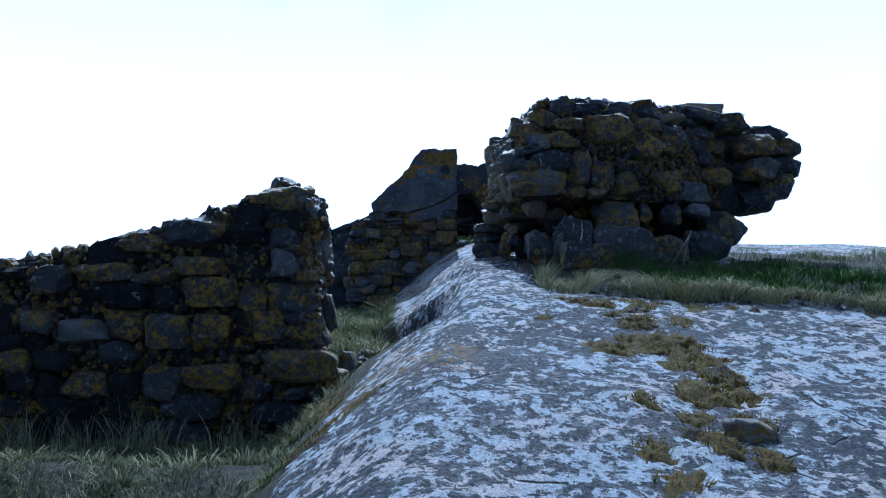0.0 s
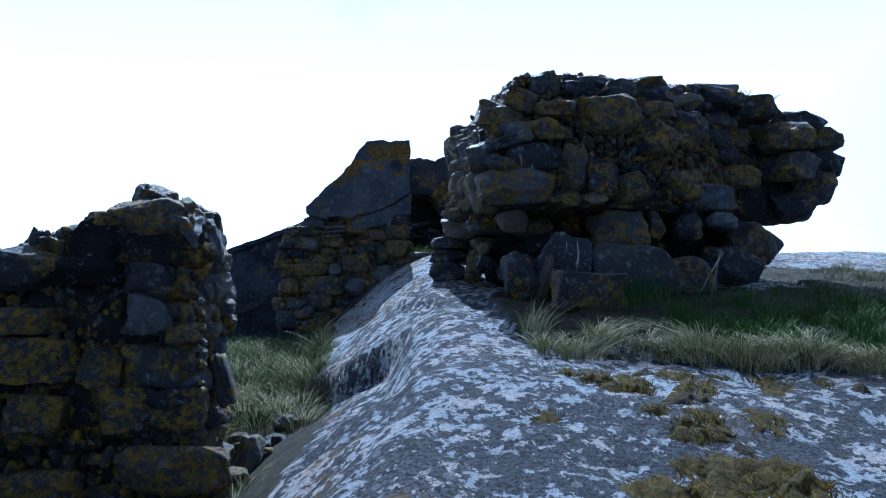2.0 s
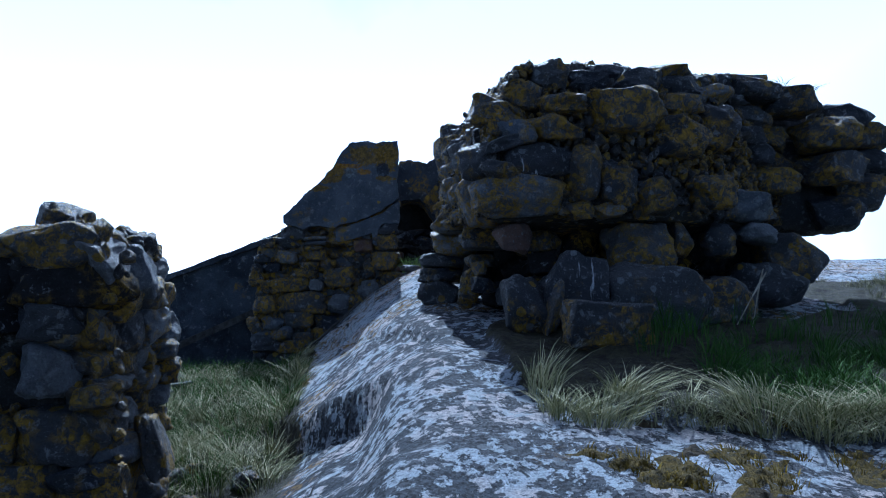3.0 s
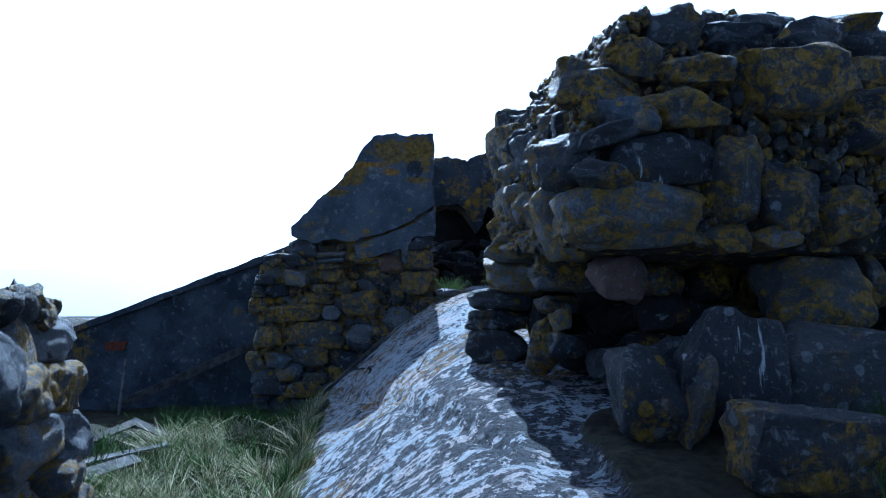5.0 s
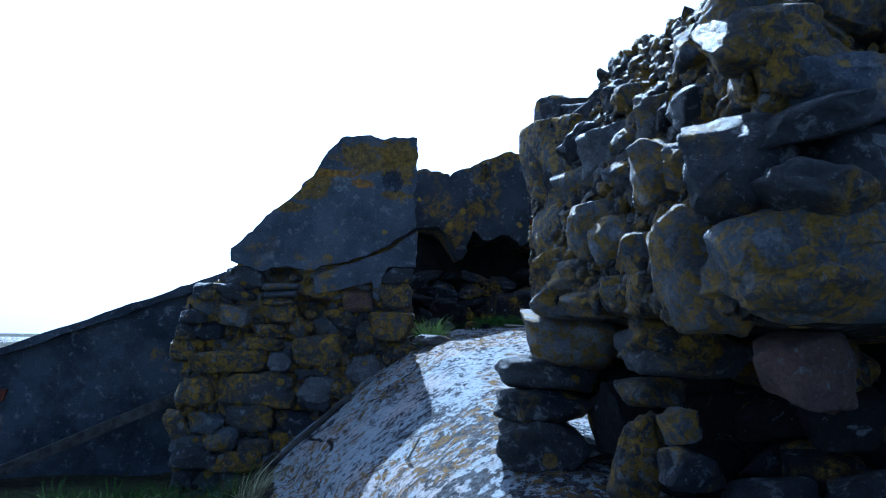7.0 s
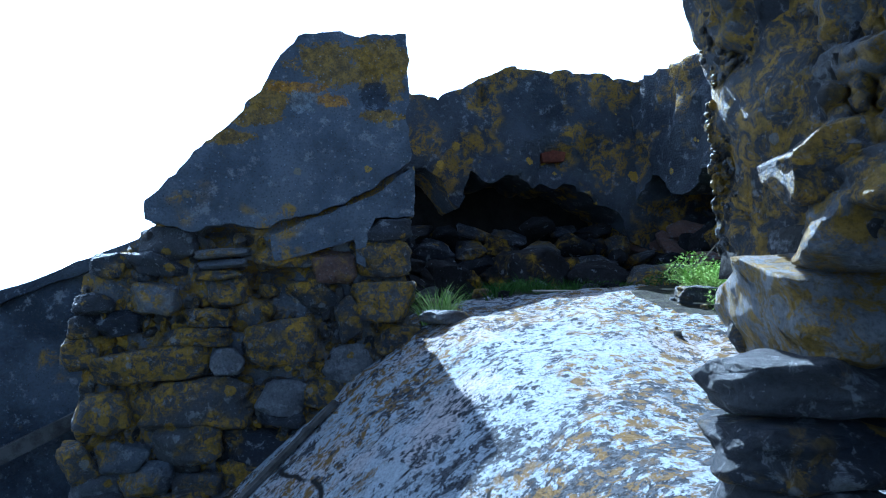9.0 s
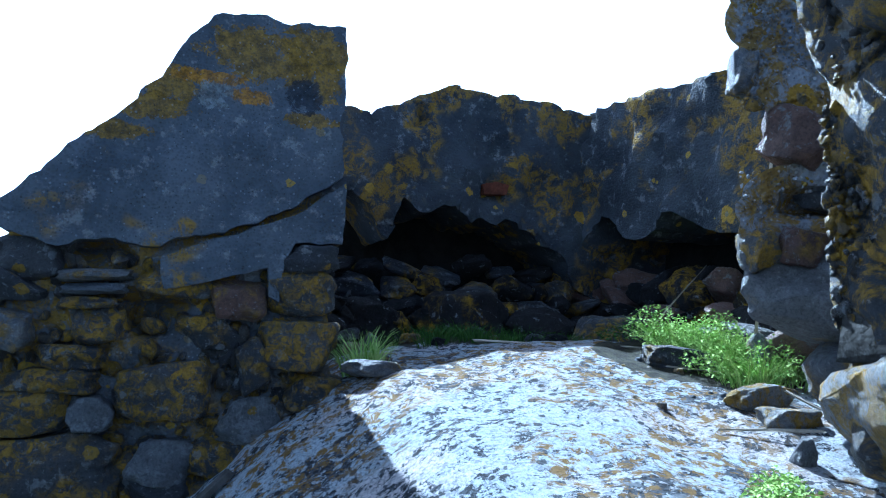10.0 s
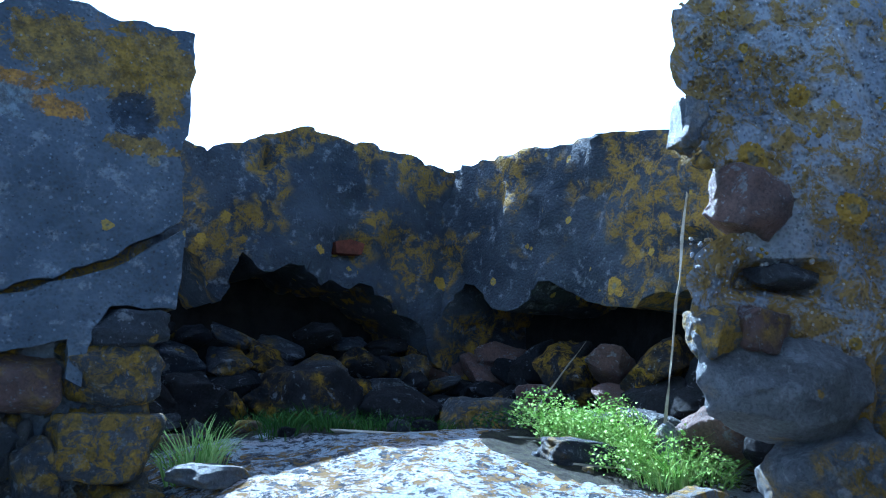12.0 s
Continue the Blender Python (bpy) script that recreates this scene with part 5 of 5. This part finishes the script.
for i in range(14):
    moss(rng.uniform(0.9, 4.2), rng.uniform(7.2, 7.9) - 0.1, rng.uniform(0.05, 0.16), rng.uniform(0.05, 0.1), 0.035, rng.uniform(0, 3), 290 + i * 1.7, rng.random() < 0.6)


# ---- grass, plants ----
def blades(name, label, spots, material, category="grass", seed=1, floor=None):
    """One sheet of separate blades. spots: (x, y, spread, count, height, lean)."""
    rng = random.Random(seed)
    verts, faces = [], []
    for x, y, spread, count, tall, lean in spots:
        wind = rng.uniform(0, 6.28)
        for _ in range(count):
            a, r = rng.uniform(0, 6.28), spread * math.sqrt(rng.random())
            px, py = x + r * math.cos(a), y + r * math.sin(a)
            pz = (floor or ground)(px, py) - 0.01
            h = tall * rng.uniform(0.45, 1.15)
            out = Vector((math.cos(a) * r / spread + 0.5 * math.cos(wind) + rng.uniform(-0.5, 0.5), math.sin(a) * r / spread + 0.5 * math.sin(wind) + rng.uniform(-0.5, 0.5), 0)) * lean * h
            b = rng.uniform(0, 6.28)
            wv = Vector((math.cos(b), math.sin(b), 0)) * rng.uniform(0.0018, 0.0042)
            base = Vector((px, py, pz))
            i0 = len(verts)
            for f, wf in ((0, 1.0), (0.4, 0.9), (0.75, 0.6)):
                c = base + out * f * f + Vector((0, 0, h * f * (1 - 0.25 * lean * f)))
                verts += [c - wv * wf, c + wv * wf]
            verts.append(base + out + Vector((0, 0, h * (1 - 0.25 * lean))))
            faces += [(i0, i0 + 1, i0 + 3, i0 + 2), (i0 + 2, i0 + 3, i0 + 5, i0 + 4), (i0 + 4, i0 + 5, i0 + 6)]
    me = bpy.data.meshes.new(name)
    me.from_pydata(verts, [], faces)
    me.materials.append(material)
    return tagged(new(name, me), label, category, kind="stuff")


def patch(x0, x1, y0, y1, count, spread, per, tall, lean, seed, keep=None):
    rng = random.Random(seed)
    out = []
    while len(out) < count:
        x, y = rng.uniform(x0, x1), rng.uniform(y0, y1)
        if keep is None or keep(x, y):
            out.append((x, y, spread * rng.uniform(0.6, 1.3), per, tall * rng.uniform(0.6, 1.3), lean))
    return out


blades("moss_fronds", "short yellow-brown fronds standing in the moss cushions", FRONDS, MOSS_TUFT, "moss", seed=71)
band = lambda x, y: is_soil(x, y) > 0.75
blades("grass_band", "lush green grass before the rubble wall", patch(2.2, 6.5, 7.2, 10.2, 230, 0.14, 55, 0.15, 0.8, 1, lambda x, y: band(x, y) and 7.6 - 0.2 * (x - 1.4) < y < 8.75 + 0.5 * max(x - 3.6, 0)), GRASS, seed=2)
blades("dry_grass_fringe", "dry pale grass tufts along the rock edge", patch(0.95, 5.5, 6.6, 8.6, 130, 0.11, 60, 0.14, 1.0, 3, lambda x, y: is_soil(x, y) > 0.5 and y < 8.0 - 0.1 * x), GRASS_DRY, seed=4)
blades("dry_tussock", "pale dry grass tussocks lit on the edge of the rock", [(1.16, 7.88, 0.14, 260, 0.2, 1.1), (1.36, 7.78, 0.16, 320, 0.22, 1.1), (1.55, 7.95, 0.13, 200, 0.2, 1.0), (2.15, 7.72, 0.16, 280, 0.24, 1.0), (2.45, 7.62, 0.15, 260, 0.22, 1.1), (2.8, 7.6, 0.16, 300, 0.22, 1.1), (3.2, 7.45, 0.15, 260, 0.2, 1.1), (1.1, 8.2, 0.1, 120, 0.3, 0.6)], GRASS_DRY, seed=91)
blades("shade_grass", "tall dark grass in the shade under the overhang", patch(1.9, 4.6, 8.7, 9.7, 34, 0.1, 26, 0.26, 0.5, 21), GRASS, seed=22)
blades("hollow_grass", "long green grass in the shaded hollow", patch(-3.2, -0.85, 9.8, 15.0, 170, 0.13, 60, 0.28, 0.8, 5, band), GRASS, seed=6)
blades("hollow_dry_grass", "long pale dry grass in the hollow", patch(-2.6, -0.75, 9.7, 14.2, 150, 0.14, 70, 0.3, 1.1, 7, band), GRASS_DRY, seed=8)
blades("lawn_grass", "short mixed turf before the outlying wall", patch(-6.0, -1.0, 4.6, 8.1, 520, 0.16, 70, 0.08, 0.9, 9, band), GRASS_TURF, seed=10)
blades("lawn_dry_grass", "dry straw in the turf before the wall", patch(-6.0, -1.0, 4.6, 8.1, 200, 0.16, 45, 0.15, 0.9, 11, band), GRASS_DRY, seed=12)
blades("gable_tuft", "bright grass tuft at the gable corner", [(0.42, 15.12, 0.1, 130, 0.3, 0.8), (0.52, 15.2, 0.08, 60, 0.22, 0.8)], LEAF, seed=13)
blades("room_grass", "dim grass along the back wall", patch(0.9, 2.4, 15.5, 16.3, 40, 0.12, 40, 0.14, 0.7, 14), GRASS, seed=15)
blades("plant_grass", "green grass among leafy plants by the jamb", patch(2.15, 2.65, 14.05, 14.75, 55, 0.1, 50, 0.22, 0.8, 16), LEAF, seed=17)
blades("far_grass", "rough grass beyond the rubble wall", patch(5.0, 9.0, 8.0, 13.0, 160, 0.16, 40, 0.14, 0.7, 18), GRASS_DRY, seed=19)


blades("ruin_top_turf", "thin dry turf on top of the rubble ruin", patch(1.5, 4.3, 10.7, 11.6, 60, 0.12, 40, 0.07, 1.3, 31), GRASS_DRY, seed=32, floor=lambda x, y: mass_top(x) - 0.05)
blades("wall_foot_straw", "tall dead straw standing before the outlying wall", patch(-4.4, -1.9, 7.6, 7.98, 34, 0.1, 10, 0.5, 0.5, 33), GRASS_DRY, seed=34)
for x, y, dx, h in ((2.95, 9.65, 0.25, 0.42), (3.1, 9.7, 0.1, 0.46)):
    board("dry_stalk", "thin dry grass stalk before the rubble ruin", lift(x, y, 0.0), (x + dx, y, ground(x, y) + h), 0.002, 0.002, STALK, "stalk", 0, 0.012, 5)


def leaves(name, label, spots, material, seed):
    """Small oval leaves on short stems."""
    rng = random.Random(seed)
    verts, faces = [], []
    for x, y, spread, count, tall in spots:
        for _ in range(count):
            a, r = rng.uniform(0, 6.28), spread * math.sqrt(rng.random())
            px, py = x + r * math.cos(a), y + r * math.sin(a)
            c = Vector((px, py, ground(px, py) + tall * (1 - 0.5 * (r / spread) ** 2) * rng.uniform(0.2, 1.0)))
            q = Euler((rng.uniform(-0.7, 0.7), rng.uniform(-0.7, 0.7), rng.uniform(0, 6.28)))
            l, b = rng.uniform(0.014, 0.03), rng.uniform(0.005, 0.010)
            i0 = len(verts)
            for p in ((0, 0, 0), (l * 0.45, b, 0.004), (l, 0, -0.002), (l * 0.45, -b, 0.004)):
                v = Vector(p)
                v.rotate(q)
                verts.append(c + v)
            faces += [(i0, i0 + 1, i0 + 2), (i0, i0 + 2, i0 + 3)]
    me = bpy.data.meshes.new(name)
    me.from_pydata(verts, [], faces)
    me.materials.append(material)
    return tagged(new(name, me), label, "plant", kind="stuff")


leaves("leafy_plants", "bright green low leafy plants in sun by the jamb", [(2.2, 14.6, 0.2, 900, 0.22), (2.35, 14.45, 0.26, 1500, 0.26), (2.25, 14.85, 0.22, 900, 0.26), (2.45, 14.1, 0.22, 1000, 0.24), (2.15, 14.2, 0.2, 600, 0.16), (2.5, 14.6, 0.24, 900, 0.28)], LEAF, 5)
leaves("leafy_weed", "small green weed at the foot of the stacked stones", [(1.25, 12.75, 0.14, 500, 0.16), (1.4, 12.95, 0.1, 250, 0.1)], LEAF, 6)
# darker GRASS in place of LEAF puts the room's shade into these leaves
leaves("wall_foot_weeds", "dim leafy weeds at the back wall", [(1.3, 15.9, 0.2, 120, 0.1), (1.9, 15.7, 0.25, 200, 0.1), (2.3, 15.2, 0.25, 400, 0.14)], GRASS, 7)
